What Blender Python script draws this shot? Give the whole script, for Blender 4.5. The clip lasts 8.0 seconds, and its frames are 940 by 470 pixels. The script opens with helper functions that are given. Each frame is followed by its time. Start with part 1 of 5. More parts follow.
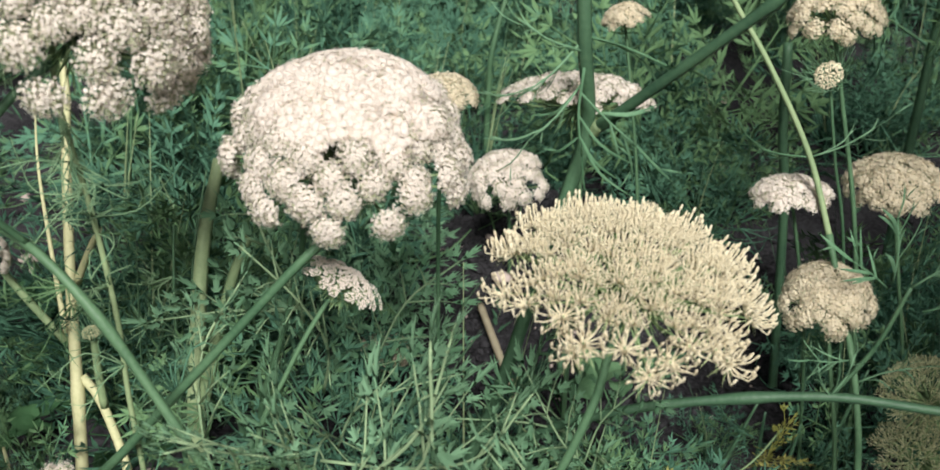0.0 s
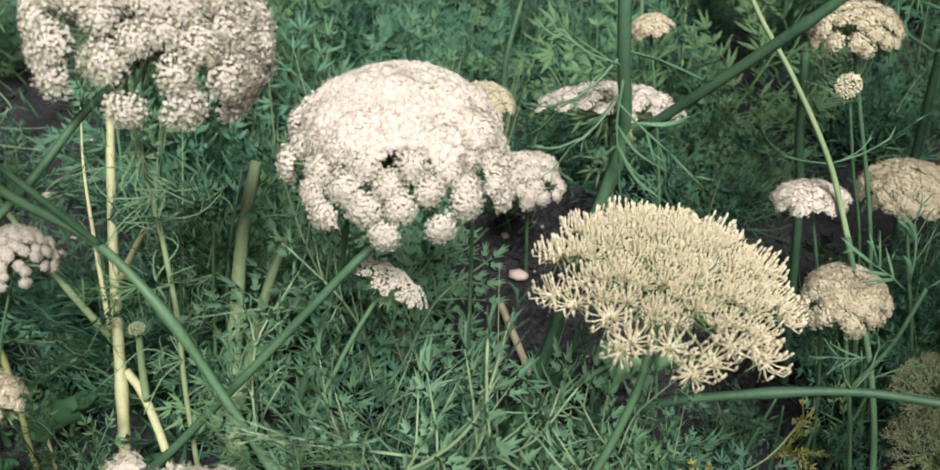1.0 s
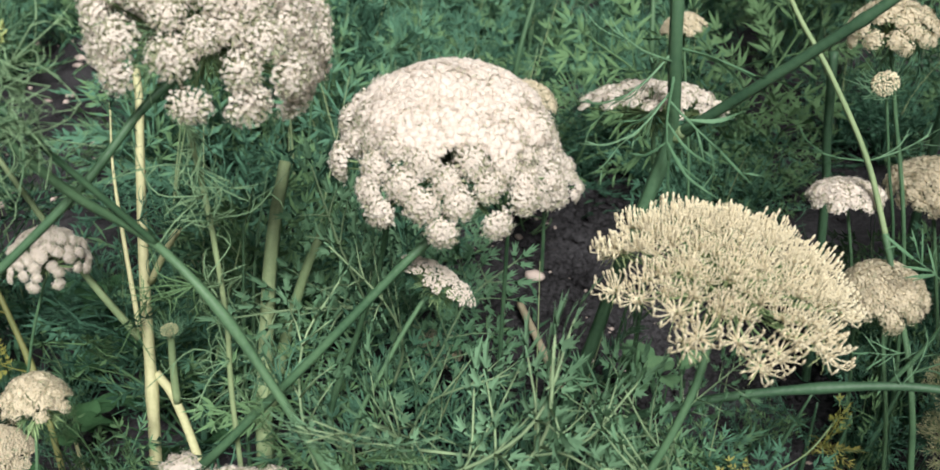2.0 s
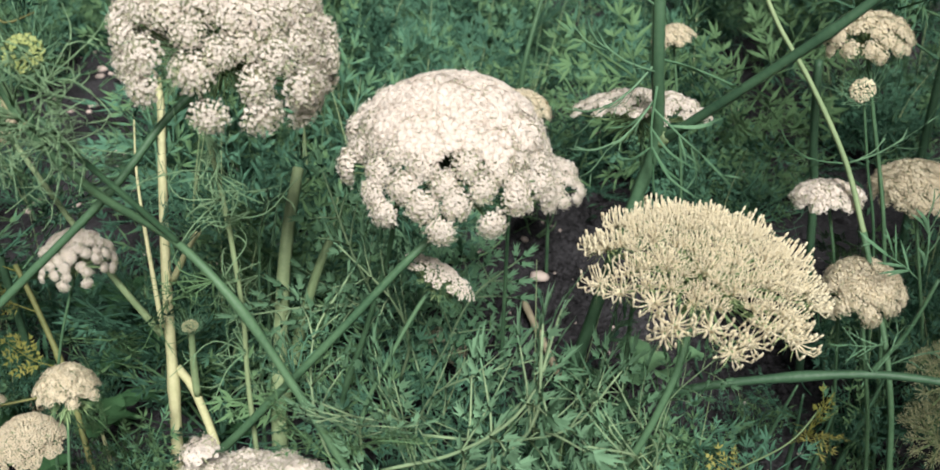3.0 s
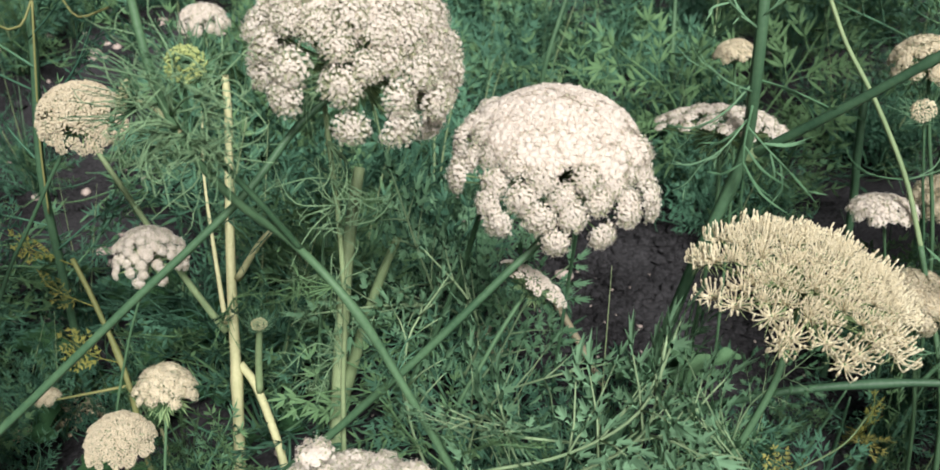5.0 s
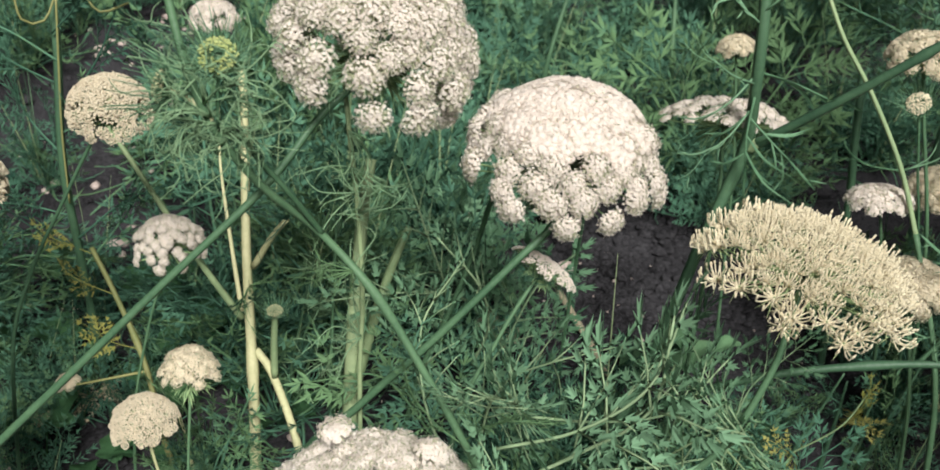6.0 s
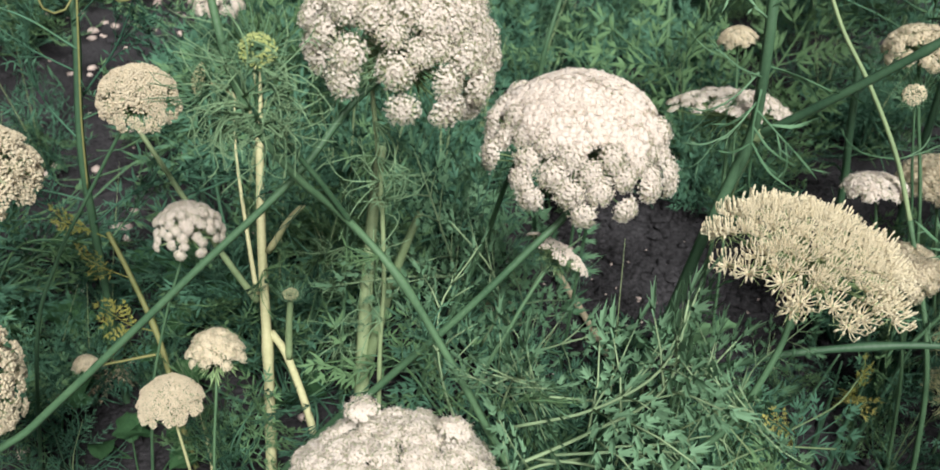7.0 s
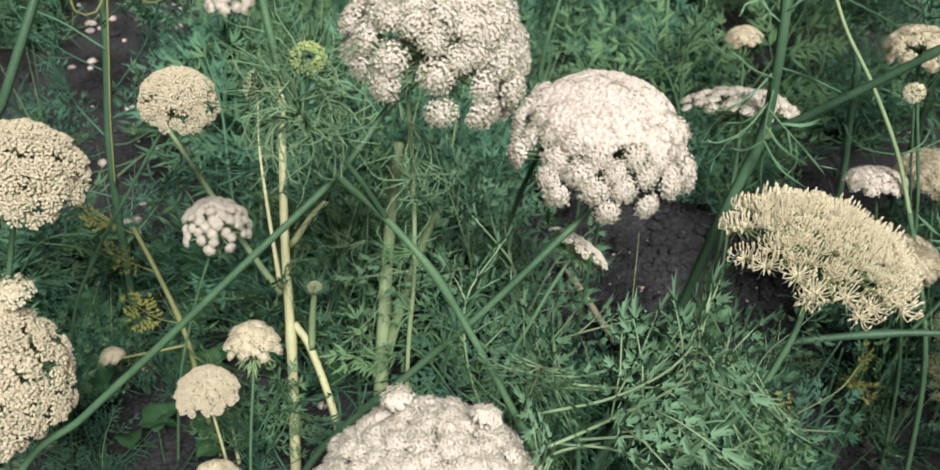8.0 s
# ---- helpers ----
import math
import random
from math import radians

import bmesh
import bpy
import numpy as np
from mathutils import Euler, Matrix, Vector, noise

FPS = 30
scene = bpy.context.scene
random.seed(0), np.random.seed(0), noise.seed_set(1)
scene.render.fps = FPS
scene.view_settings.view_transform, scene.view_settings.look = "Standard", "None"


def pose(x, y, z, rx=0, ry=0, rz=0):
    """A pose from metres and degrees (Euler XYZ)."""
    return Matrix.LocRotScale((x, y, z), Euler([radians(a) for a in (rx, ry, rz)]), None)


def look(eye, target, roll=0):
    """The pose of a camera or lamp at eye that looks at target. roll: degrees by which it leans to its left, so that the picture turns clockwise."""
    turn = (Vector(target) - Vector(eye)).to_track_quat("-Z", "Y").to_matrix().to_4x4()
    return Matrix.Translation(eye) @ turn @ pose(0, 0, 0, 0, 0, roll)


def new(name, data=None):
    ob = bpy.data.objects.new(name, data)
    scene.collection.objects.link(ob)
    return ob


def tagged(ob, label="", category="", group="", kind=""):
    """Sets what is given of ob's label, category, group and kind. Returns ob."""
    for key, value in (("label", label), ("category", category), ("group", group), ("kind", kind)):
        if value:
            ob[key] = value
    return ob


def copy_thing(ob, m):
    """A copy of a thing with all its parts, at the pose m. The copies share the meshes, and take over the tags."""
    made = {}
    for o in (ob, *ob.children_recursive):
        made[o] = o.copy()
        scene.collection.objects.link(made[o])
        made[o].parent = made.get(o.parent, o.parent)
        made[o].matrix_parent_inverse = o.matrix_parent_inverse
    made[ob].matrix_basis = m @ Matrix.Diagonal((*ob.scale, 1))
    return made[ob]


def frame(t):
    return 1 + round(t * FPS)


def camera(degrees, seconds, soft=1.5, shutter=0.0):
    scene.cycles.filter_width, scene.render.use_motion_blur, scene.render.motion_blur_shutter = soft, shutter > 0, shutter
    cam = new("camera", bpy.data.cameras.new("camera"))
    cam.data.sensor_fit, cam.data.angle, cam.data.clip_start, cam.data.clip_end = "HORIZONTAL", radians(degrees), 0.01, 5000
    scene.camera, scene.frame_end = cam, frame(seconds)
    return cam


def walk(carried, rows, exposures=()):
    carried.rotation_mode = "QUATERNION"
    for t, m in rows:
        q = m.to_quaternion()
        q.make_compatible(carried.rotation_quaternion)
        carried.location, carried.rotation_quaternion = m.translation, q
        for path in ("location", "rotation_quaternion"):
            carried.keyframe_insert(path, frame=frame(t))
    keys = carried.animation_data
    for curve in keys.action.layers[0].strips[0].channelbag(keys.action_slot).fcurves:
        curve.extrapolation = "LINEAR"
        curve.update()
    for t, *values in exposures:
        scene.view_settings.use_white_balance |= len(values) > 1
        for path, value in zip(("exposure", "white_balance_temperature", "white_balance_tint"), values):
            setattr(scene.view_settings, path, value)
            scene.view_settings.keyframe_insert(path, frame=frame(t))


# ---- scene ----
cam = camera(52, 8.0, soft=1.7)
PATH = [
    (0, pose(0.0704, -0.3836, 0.5186, 60.42, 2.33, 2.79)),
    (0.5, pose(0.0382, -0.3795, 0.5251, 59.88, 1.33, 1.56)),
    (1, pose(0.0444, -0.4058, 0.5366, 60.08, 1.89, 2.41)),
    (1.5, pose(0.0232, -0.4112, 0.5317, 60.54, 2.07, 1.43)),
    (2, pose(0.0067, -0.4081, 0.5340, 60.32, 1.52, 1.21)),
    (3.5, pose(0.0224, -0.4553, 0.5529, 60.87, 2.45, 2.27)),
    (4, pose(-0.0100, -0.4498, 0.5503, 60.78, 1.25, 1.70)),
    (4.5, pose(-0.0507, -0.4467, 0.5606, 60.00, -0.00, -0.00)),
    (6, pose(-0.0834, -0.4736, 0.5744, 59.74, -0.63, -0.70)),
    (6.5, pose(-0.0922, -0.4824, 0.5784, 59.44, -0.53, -1.05)),
    (7, pose(-0.1077, -0.4898, 0.5877, 58.64, -1.31, -1.72)),
    (7.5, pose(-0.1174, -0.4926, 0.5949, 58.22, -1.64, -1.87)),
    (8, pose(-0.1394, -0.5079, 0.6052, 57.89, -1.72, -2.91)),
]
walk(cam, PATH)
cam.data.dof.use_dof = True
cam.data.dof.focus_distance, cam.data.dof.aperture_fstop = 0.60, 15.0

# ---- light ----
world = bpy.data.worlds.new("sky")
scene.world = world
world.use_nodes = True
wn, wl = world.node_tree.nodes, world.node_tree.links
sky = wn.new("ShaderNodeTexSky")
sky.sky_type, sky.sun_disc = "NISHITA", False
sky.sun_elevation, sky.sun_rotation = radians(46), radians(168)
sky.air_density, sky.dust_density = 1.0, 2.5
wn["Background"].inputs["Strength"].default_value = 0.010
wl.new(sky.outputs[0], wn["Background"].inputs["Color"])
sun = new("sun", bpy.data.lights.new("sun", "SUN"))
sun.data.energy, sun.data.angle, sun.data.color = 6.2, radians(20), (0.97, 0.955, 0.92)
sun.matrix_world = look((0.14, -0.68, 0.72), (0, 0, 0))
scene.view_settings.exposure = 0.24

# ---- materials ----


def material(name):
    m = bpy.data.materials.new(name)
    m.use_nodes = True
    return m, m.node_tree.nodes, m.node_tree.links, m.node_tree.nodes["Principled BSDF"]


def plant_material(name, dark, light, rough=0.55, scale=60.0, through_light=0.25, island=False, bump=0.15, rnd=0.35, accent=None, gloss=0.06):
    """Two-tone organic surface: fine mottling, tone by object or by island, and some light let through."""
    m, n, l, b = material(name)
    tex = n.new("ShaderNodeTexCoord")
    noi = n.new("ShaderNodeTexNoise")
    noi.inputs["Scale"].default_value, noi.inputs["Detail"].default_value = scale, 6
    fine = n.new("ShaderNodeTexNoise")
    fine.inputs["Scale"].default_value, fine.inputs["Detail"].default_value = scale * 9, 3
    l.new(tex.outputs["Object"], noi.inputs["Vector"])
    l.new(tex.outputs["Object"], fine.inputs["Vector"])
    if island:
        rand = n.new("ShaderNodeNewGeometry").outputs["Random Per Island"]
    else:
        rand = n.new("ShaderNodeObjectInfo").outputs["Random"]
    mul = n.new("ShaderNodeMath")
    mul.operation = "MULTIPLY_ADD"
    mul.inputs[1].default_value = rnd
    l.new(rand, mul.inputs[0])
    mix0 = n.new("ShaderNodeMath")
    mix0.operation = "MULTIPLY_ADD"
    mix0.inputs[1].default_value, mix0.inputs[2].default_value = 0.5, -0.05
    l.new(fine.outputs["Fac"], mix0.inputs[0])
    l.new(mix0.outputs[0], mul.inputs[2])
    add = n.new("ShaderNodeMath")
    add.operation = "ADD"
    l.new(mul.outputs[0], add.inputs[0])
    half = n.new("ShaderNodeMath")
    half.operation = "MULTIPLY_ADD"
    half.inputs[1].default_value, half.inputs[2].default_value = 0.9, -0.3
    l.new(noi.outputs["Fac"], half.inputs[0])
    l.new(half.outputs[0], add.inputs[1])
    ramp = n.new("ShaderNodeValToRGB")
    ramp.color_ramp.elements[0].color, ramp.color_ramp.elements[1].color = (*dark, 1), (*light, 1)
    ramp.color_ramp.elements[0].position, ramp.color_ramp.elements[1].position = 0.1, 0.8
    if accent:
        last = ramp.color_ramp.elements.new(1.0)
        last.color = (*accent, 1)
    l.new(add.outputs[0], ramp.inputs["Fac"])
    l.new(ramp.outputs["Color"], b.inputs["Base Color"])
    b.inputs["Roughness"].default_value = rough
    b.inputs["Specular IOR Level"].default_value = gloss
    bp = n.new("ShaderNodeBump")
    bp.inputs["Strength"].default_value, bp.inputs["Distance"].default_value = bump, 0.001
    l.new(fine.outputs["Fac"], bp.inputs["Height"])
    l.new(bp.outputs["Normal"], b.inputs["Normal"])
    if through_light:
        tr = n.new("ShaderNodeBsdfTranslucent")
        l.new(ramp.outputs["Color"], tr.inputs["Color"])
        ms = n.new("ShaderNodeMixShader")
        ms.inputs["Fac"].default_value = through_light
        l.new(b.outputs[0], ms.inputs[1])
        l.new(tr.outputs[0], ms.inputs[2])
        l.new(ms.outputs[0], n["Material Output"].inputs["Surface"])
    return m


PETAL = plant_material("white_petal", (0.84, 0.765, 0.695), (0.885, 0.815, 0.745), 0.8, 90, 0.46, True, 0.1)
PETAL_CREAM = plant_material("cream_petal", (0.66, 0.58, 0.43), (0.81, 0.73, 0.57), 0.7, 90, 0.4, True, 0.1)
BUD_CREAM = plant_material("cream_bud", (0.68, 0.59, 0.40), (0.85, 0.775, 0.585), 0.6, 90, 0.2, True, 0.1)
PEDICEL = plant_material("pale_pedicel", (0.22, 0.30, 0.13), (0.46, 0.52, 0.28), 0.55, 80, 0.15, True)
PEDICEL_PALE = plant_material("cream_pedicel", (0.42, 0.45, 0.28), (0.62, 0.62, 0.44), 0.6, 80, 0.2, True)
THREAD = plant_material("pale_thread_leaf", (0.09, 0.18, 0.10), (0.24, 0.37, 0.21), 0.5, 30, 0.2, False, 0.1, 0.5)
RAY = plant_material("green_ray", (0.12, 0.21, 0.10), (0.27, 0.37, 0.18), 0.55, 80, 0.1, True)
STEM = plant_material("green_stem", (0.032, 0.080, 0.042), (0.092, 0.172, 0.090), 0.5, 45, 0.0, False, 0.35, gloss=0.25)
STEM_DARK = plant_material("dark_green_stem", (0.022, 0.058, 0.034), (0.060, 0.122, 0.066), 0.5, 45, 0.0, False, 0.35, gloss=0.25)
STEM_PALE = plant_material("pale_straw_stem", (0.26, 0.28, 0.14), (0.50, 0.48, 0.28), 0.6, 40, 0.0, False, 0.35, gloss=0.25)
STEM_OCHRE = plant_material("yellowed_stem", (0.11, 0.13, 0.045), (0.24, 0.23, 0.095), 0.6, 40, 0.0, False, 0.35, gloss=0.25)
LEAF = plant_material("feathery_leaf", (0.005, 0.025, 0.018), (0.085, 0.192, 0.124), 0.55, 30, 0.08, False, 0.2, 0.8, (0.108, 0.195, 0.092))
# Grey-green leaf, made lighter still so the middle of the plot reads lit.
LEAF_LIGHT = plant_material("lit_grey_green_leaf", (0.070, 0.165, 0.085), (0.21, 0.37, 0.225), 0.5, 30, 0.3, False, 0.2, 0.5)
PETIOLE = plant_material("pale_leaf_stalk", (0.13, 0.22, 0.12), (0.28, 0.38, 0.22), 0.5, 30, 0.1, False, 0.2, 0.5)
LEAF_YELLOW = plant_material("yellowing_leaf", (0.20, 0.22, 0.05), (0.38, 0.36, 0.12), 0.55, 30, 0.3, False, 0.2, 0.5)
COVER = plant_material("low_green_growth", (0.010, 0.034, 0.022), (0.075, 0.165, 0.095), 0.55, 14, 0.25, True, 0.2, 0.6)
# Broad leaf green in two copies: brightened as sunlit, darkened as in shade.
BROAD_LIT = plant_material("lit_broad_leaf", (0.075, 0.17, 0.085), (0.16, 0.29, 0.15), 0.5, 40, 0.3, False, 0.3)
BROAD_SHADED = plant_material("broad_leaf", (0.018, 0.055, 0.026), (0.055, 0.125, 0.055), 0.45, 40, 0.25, False, 0.3)
STEM_OLIVE = plant_material("olive_green_stem", (0.085, 0.14, 0.068), (0.185, 0.25, 0.125), 0.6, 40, 0.0, False, 0.35, gloss=0.25)
STEM_GREENPALE = plant_material("pale_green_stem", (0.13, 0.20, 0.10), (0.27, 0.34, 0.18), 0.6, 40, 0.0, False, 0.35, gloss=0.25)
BUD_GREEN = plant_material("greenish_seed", (0.30, 0.33, 0.18), (0.52, 0.52, 0.32), 0.6, 90, 0.15, True)
DRY = plant_material("dry_stalk", (0.28, 0.23, 0.15), (0.46, 0.40, 0.28), 0.75, 60, 0.0, False, 0.3)
BUD_YELLOW = plant_material("yellow_green_bud", (0.26, 0.33, 0.11), (0.46, 0.51, 0.22), 0.55, 120, 0.2, True)


def soil_material():
    m, n, l, b = material("dark_crumbly_soil")
    tex = n.new("ShaderNodeTexCoord")
    big, small = n.new("ShaderNodeTexNoise"), n.new("ShaderNodeTexNoise")
    big.inputs["Scale"].default_value, big.inputs["Detail"].default_value = 9, 8
    small.inputs["Scale"].default_value, small.inputs["Detail"].default_value = 240, 8
    for t in (big, small):
        l.new(tex.outputs["Object"], t.inputs["Vector"])
    add = n.new("ShaderNodeMath")
    add.operation = "MULTIPLY_ADD"
    add.inputs[1].default_value = 0.5
    l.new(small.outputs["Fac"], add.inputs[0])
    half = n.new("ShaderNodeMath")
    half.operation = "MULTIPLY"
    half.inputs[1].default_value = 0.5
    l.new(big.outputs["Fac"], half.inputs[0])
    l.new(half.outputs[0], add.inputs[2])
    ramp = n.new("ShaderNodeValToRGB")
    ramp.color_ramp.elements[0].position, ramp.color_ramp.elements[1].position = 0.36, 0.66
    ramp.color_ramp.elements[0].color, ramp.color_ramp.elements[1].color = (0.0042, 0.0042, 0.0046, 1), (0.060, 0.058, 0.063, 1)
    l.new(add.outputs[0], ramp.inputs["Fac"])
    l.new(ramp.outputs["Color"], b.inputs["Base Color"])
    b.inputs["Roughness"].default_value, b.inputs["Specular IOR Level"].default_value = 0.95, 0.08
    bp = n.new("ShaderNodeBump")
    bp.inputs["Strength"].default_value, bp.inputs["Distance"].default_value = 0.8, 0.002
    l.new(small.outputs["Fac"], bp.inputs["Height"])
    l.new(bp.outputs["Normal"], b.inputs["Normal"])
    return m


SOIL = soil_material()
PEBBLE = plant_material("pebble", (0.16, 0.13, 0.12), (0.50, 0.41, 0.365), 0.8, 50, 0.0, True, 0.3, 0.8)

# ---- mesh helpers ----


class Shape:
    """Gathers vertices and faces of one mesh, with a material slot for each face."""

    def __init__(self):
        self.v, self.f, self.s = [], [], []

    def add(self, verts, faces, slot=0):
        k = len(self.v)
        self.v.extend(verts)
        self.f.extend(tuple(i + k for i in f) for f in faces)
        self.s.extend([slot] * len(faces))

    def mesh(self, name, *mats, smooth=True):
        me = bpy.data.meshes.new(name)
        me.from_pydata([tuple(v) for v in self.v], [], self.f)
        for m in mats:
            me.materials.append(m)
        me.polygons.foreach_set("material_index", self.s)
        me.polygons.foreach_set("use_smooth", [smooth] * len(self.f))
        me.update()
        return me


def part(name, me, parent, label="", m=None):
    ob = new(name, me)
    ob.parent = parent
    if m is not None:
        ob.matrix_local = m
    if label:
        tagged(ob, label)
    return ob


def thing(name, label, category, group="", kind="", at=(0, 0, 0)):
    ob = new(name)
    ob.location = at
    return tagged(ob, label, category, group, kind)


def spline(pts, step):
    """A smooth line through a few guide points."""
    pts = [Vector(p) for p in pts]
    if len(pts) == 2:
        pts = [pts[0], pts[0].lerp(pts[1], 0.5), pts[1]]
    ext = [2 * pts[0] - pts[1], *pts, 2 * pts[-1] - pts[-2]]
    out = []
    for i in range(1, len(ext) - 2):
        a, b, c, d = ext[i - 1:i + 3]
        n = max(2, int((c - b).length / step))
        for k in range(n):
            t = k / n
            out.append(0.5 * (2 * b + (c - a) * t + (2 * a - 5 * b + 4 * c - d) * t * t + (3 * b - a - 3 * c + d) * t ** 3))
    out.append(pts[-1])
    return out


def tube(sh, line, r0, r1, sides=8, slot=0, ribs=0.0, bulges=()):
    """A tapering, slightly ribbed tube along a line; bulges: places along it (0 to 1) where a joint swells."""
    up = Vector((0.31, 0.2, 0.93))
    n = len(line)
    verts, faces = [], []
    side = None
    for i, p in enumerate(line):
        d = (line[min(i + 1, n - 1)] - line[max(i - 1, 0)]).normalized()
        if side is None:
            side = d.cross(up if abs(d.dot(up)) < 0.95 else Vector((1, 0, 0))).normalized()
        side = (side - d * side.dot(d)).normalized()
        other = d.cross(side)
        t = i / (n - 1)
        r = r0 + (r1 - r0) * t
        for place, much in bulges:
            r *= 1 + much * math.exp(-((t - place) * 40) ** 2)
        for k in range(sides):
            a = 2 * math.pi * k / sides
            rr = r * (1 + (ribs if k % 2 else -ribs))
            verts.append(p + side * (rr * math.cos(a)) + other * (rr * math.sin(a)))
    for i in range(n - 1):
        for k in range(sides):
            a, b = i * sides + k, i * sides + (k + 1) % sides
            faces.append((a, b, b + sides, a + sides))
    if sides > 3:
        faces.append(tuple(range(sides - 1, -1, -1)))
        faces.append(tuple((n - 1) * sides + k for k in range(sides)))
    sh.add(verts, faces, slot)


def frame_of(d):
    """Two directions square to d."""
    d = Vector(d).normalized()
    a = d.cross(Vector((0, 0, 1)))
    if a.length < 1e-3:
        a = Vector((1, 0, 0))
    a.normalize()
    return d, a, d.cross(a)


def turned_to(d, spin=0.0):
    """Rotation that takes z to d, after a spin about z."""
    return Vector(d).normalized().to_track_quat("Z", "Y").to_matrix().to_4x4() @ Matrix.Rotation(spin, 4, "Z")


def lobe(sh, base, d, normal, length, width, slot=0, droop=0.15):
    """A narrow leaf lobe, folded along its middle."""
    d = d.normalized()
    s = d.cross(normal).normalized()
    u = s.cross(d)
    mid = base + d * length * 0.45 - u * length * droop * 0.3
    tip = base + d * length - u * length * droop
    sh.add([base, mid + s * width * 0.5 + u * width * 0.22, tip, mid - s * width * 0.5 + u * width * 0.22], [(0, 2, 1), (0, 3, 2)], slot)


# ---- umbels ----


def lump(sh, rng, at, r, slot=0):
    """A small uneven stone or clod."""
    base = [(1, 0, 0), (-1, 0, 0), (0, 1, 0), (0, -1, 0), (0, 0, 1), (0, 0, -1)]
    pts = [Vector(p) for p in base]
    faces = [(0, 2, 4), (2, 1, 4), (1, 3, 4), (3, 0, 4), (2, 0, 5), (1, 2, 5), (3, 1, 5), (0, 3, 5)]
    out, cache = [], {}

    def middle(a, b):
        key = (min(a, b), max(a, b))
        if key not in cache:
            pts.append((pts[a] + pts[b]).normalized())
            cache[key] = len(pts) - 1
        return cache[key]
    for a, b, c in faces:
        ab, bc, ca = middle(a, b), middle(b, c), middle(c, a)
        out += [(a, ab, ca), (ab, b, bc), (ca, bc, c), (ab, bc, ca)]
    stretch = Vector((rng.uniform(0.8, 1.4), rng.uniform(0.7, 1.2), rng.uniform(0.5, 0.9)))
    turn = Matrix.Rotation(rng.random() * 6.28, 3, "Z")
    sh.add([at + turn @ Vector([p[i] * stretch[i] * r * rng.uniform(0.85, 1.15) for i in range(3)]) for p in pts], out, slot)


def floret(sh, rng, at, d, size, petals=5, slot=0, anthers=2):
    """Cupped, notched petals and a few anthers."""
    d, a, b = frame_of(d)
    spin = rng.random() * 6.28
    for k in range(petals):
        w = spin + 6.283 * k / petals
        out = a * math.cos(w) + b * math.sin(w)
        side = d.cross(out)
        long = size * rng.uniform(0.8, 1.25)
        mid = at + out * long * 0.62 + d * size * rng.uniform(0.08, 0.2)
        tip = at + out * long * 0.95 + d * size * rng.uniform(0.05, 0.30)
        sh.add([at, mid + side * size * 0.42, tip, mid - side * size * 0.42], [(0, 1, 2), (0, 2, 3)], slot)
    for k in range(anthers):
        w = rng.random() * 6.28
        p = at + (a * math.cos(w) + b * math.sin(w)) * size * rng.uniform(0.2, 1.0) + d * size * rng.uniform(0.6, 1.2)
        r = size * 0.2
        sh.add([p + d * r, p + a * r, p - a * r * 0.6 + b * r, p - a * r * 0.6 - b * r], [(0, 1, 2), (0, 2, 3), (0, 3, 1), (1, 3, 2)], slot)


def cap_points(rng, n, widest, jitter):
    """n directions spread evenly over a cap around z that reaches down to the angle widest."""
    out = []
    for i in range(n):
        c = 1 - (i + 0.5) / n * (1 - math.cos(widest))
        t = math.acos(max(-1, min(1, c))) + rng.uniform(-jitter, jitter)
        w = i * 2.39996 + rng.uniform(-jitter, jitter) * 1.5
        out.append((max(t, 0.0), w))
    return out


def umbellet_open(seed, petal, n=96, radius=0.0084, size=0.00138, widest=1.5, petals=5, anthers=2, dome=0.55, tilt=0.34, loose=0.2, core=0.50):
    """A little head of open florets on thin stalks, facing z, its foot at the origin; loose: the share of florets that stand out from the rest."""
    rng = random.Random(seed)
    sh = Shape()
    for t, w in cap_points(rng, n, widest, 0.12):
        d = Vector((math.sin(t) * math.cos(w), math.sin(t) * math.sin(w), math.cos(t)))
        at = Vector((d.x, d.y, d.z * dome)) * radius * (rng.uniform(0.8, 1.08) if rng.random() > loose else rng.uniform(1.0, 1.28))
        d = (d + Vector((rng.uniform(-1, 1), rng.uniform(-1, 1), rng.uniform(-0.2, 0.9))) * tilt).normalized()
        tube(sh, [Vector((0, 0, -0.001)), at], 0.00028, 0.00022, 3, 1)
        floret(sh, rng, at, d, size * rng.uniform(0.85, 1.15), petals, 0, anthers)
    for t, w in cap_points(rng, 15, min(widest, 1.5), 0.1):
        o = Vector((math.sin(t) * math.cos(w), math.sin(t) * math.sin(w), math.cos(t) * dome))
        lump(sh, rng, o * radius * core, radius * (0.25 if dome < 0.3 else 0.19))
    for k in range(7):
        w = 6.283 * k / 7 + rng.random()
        lobe(sh, Vector((0, 0, -0.001)), Vector((math.cos(w), math.sin(w), -0.2)), Vector((0, 0, 1)), radius * 0.9, 0.0007, 1)
    return sh.mesh("umbellet", petal, PEDICEL_PALE)


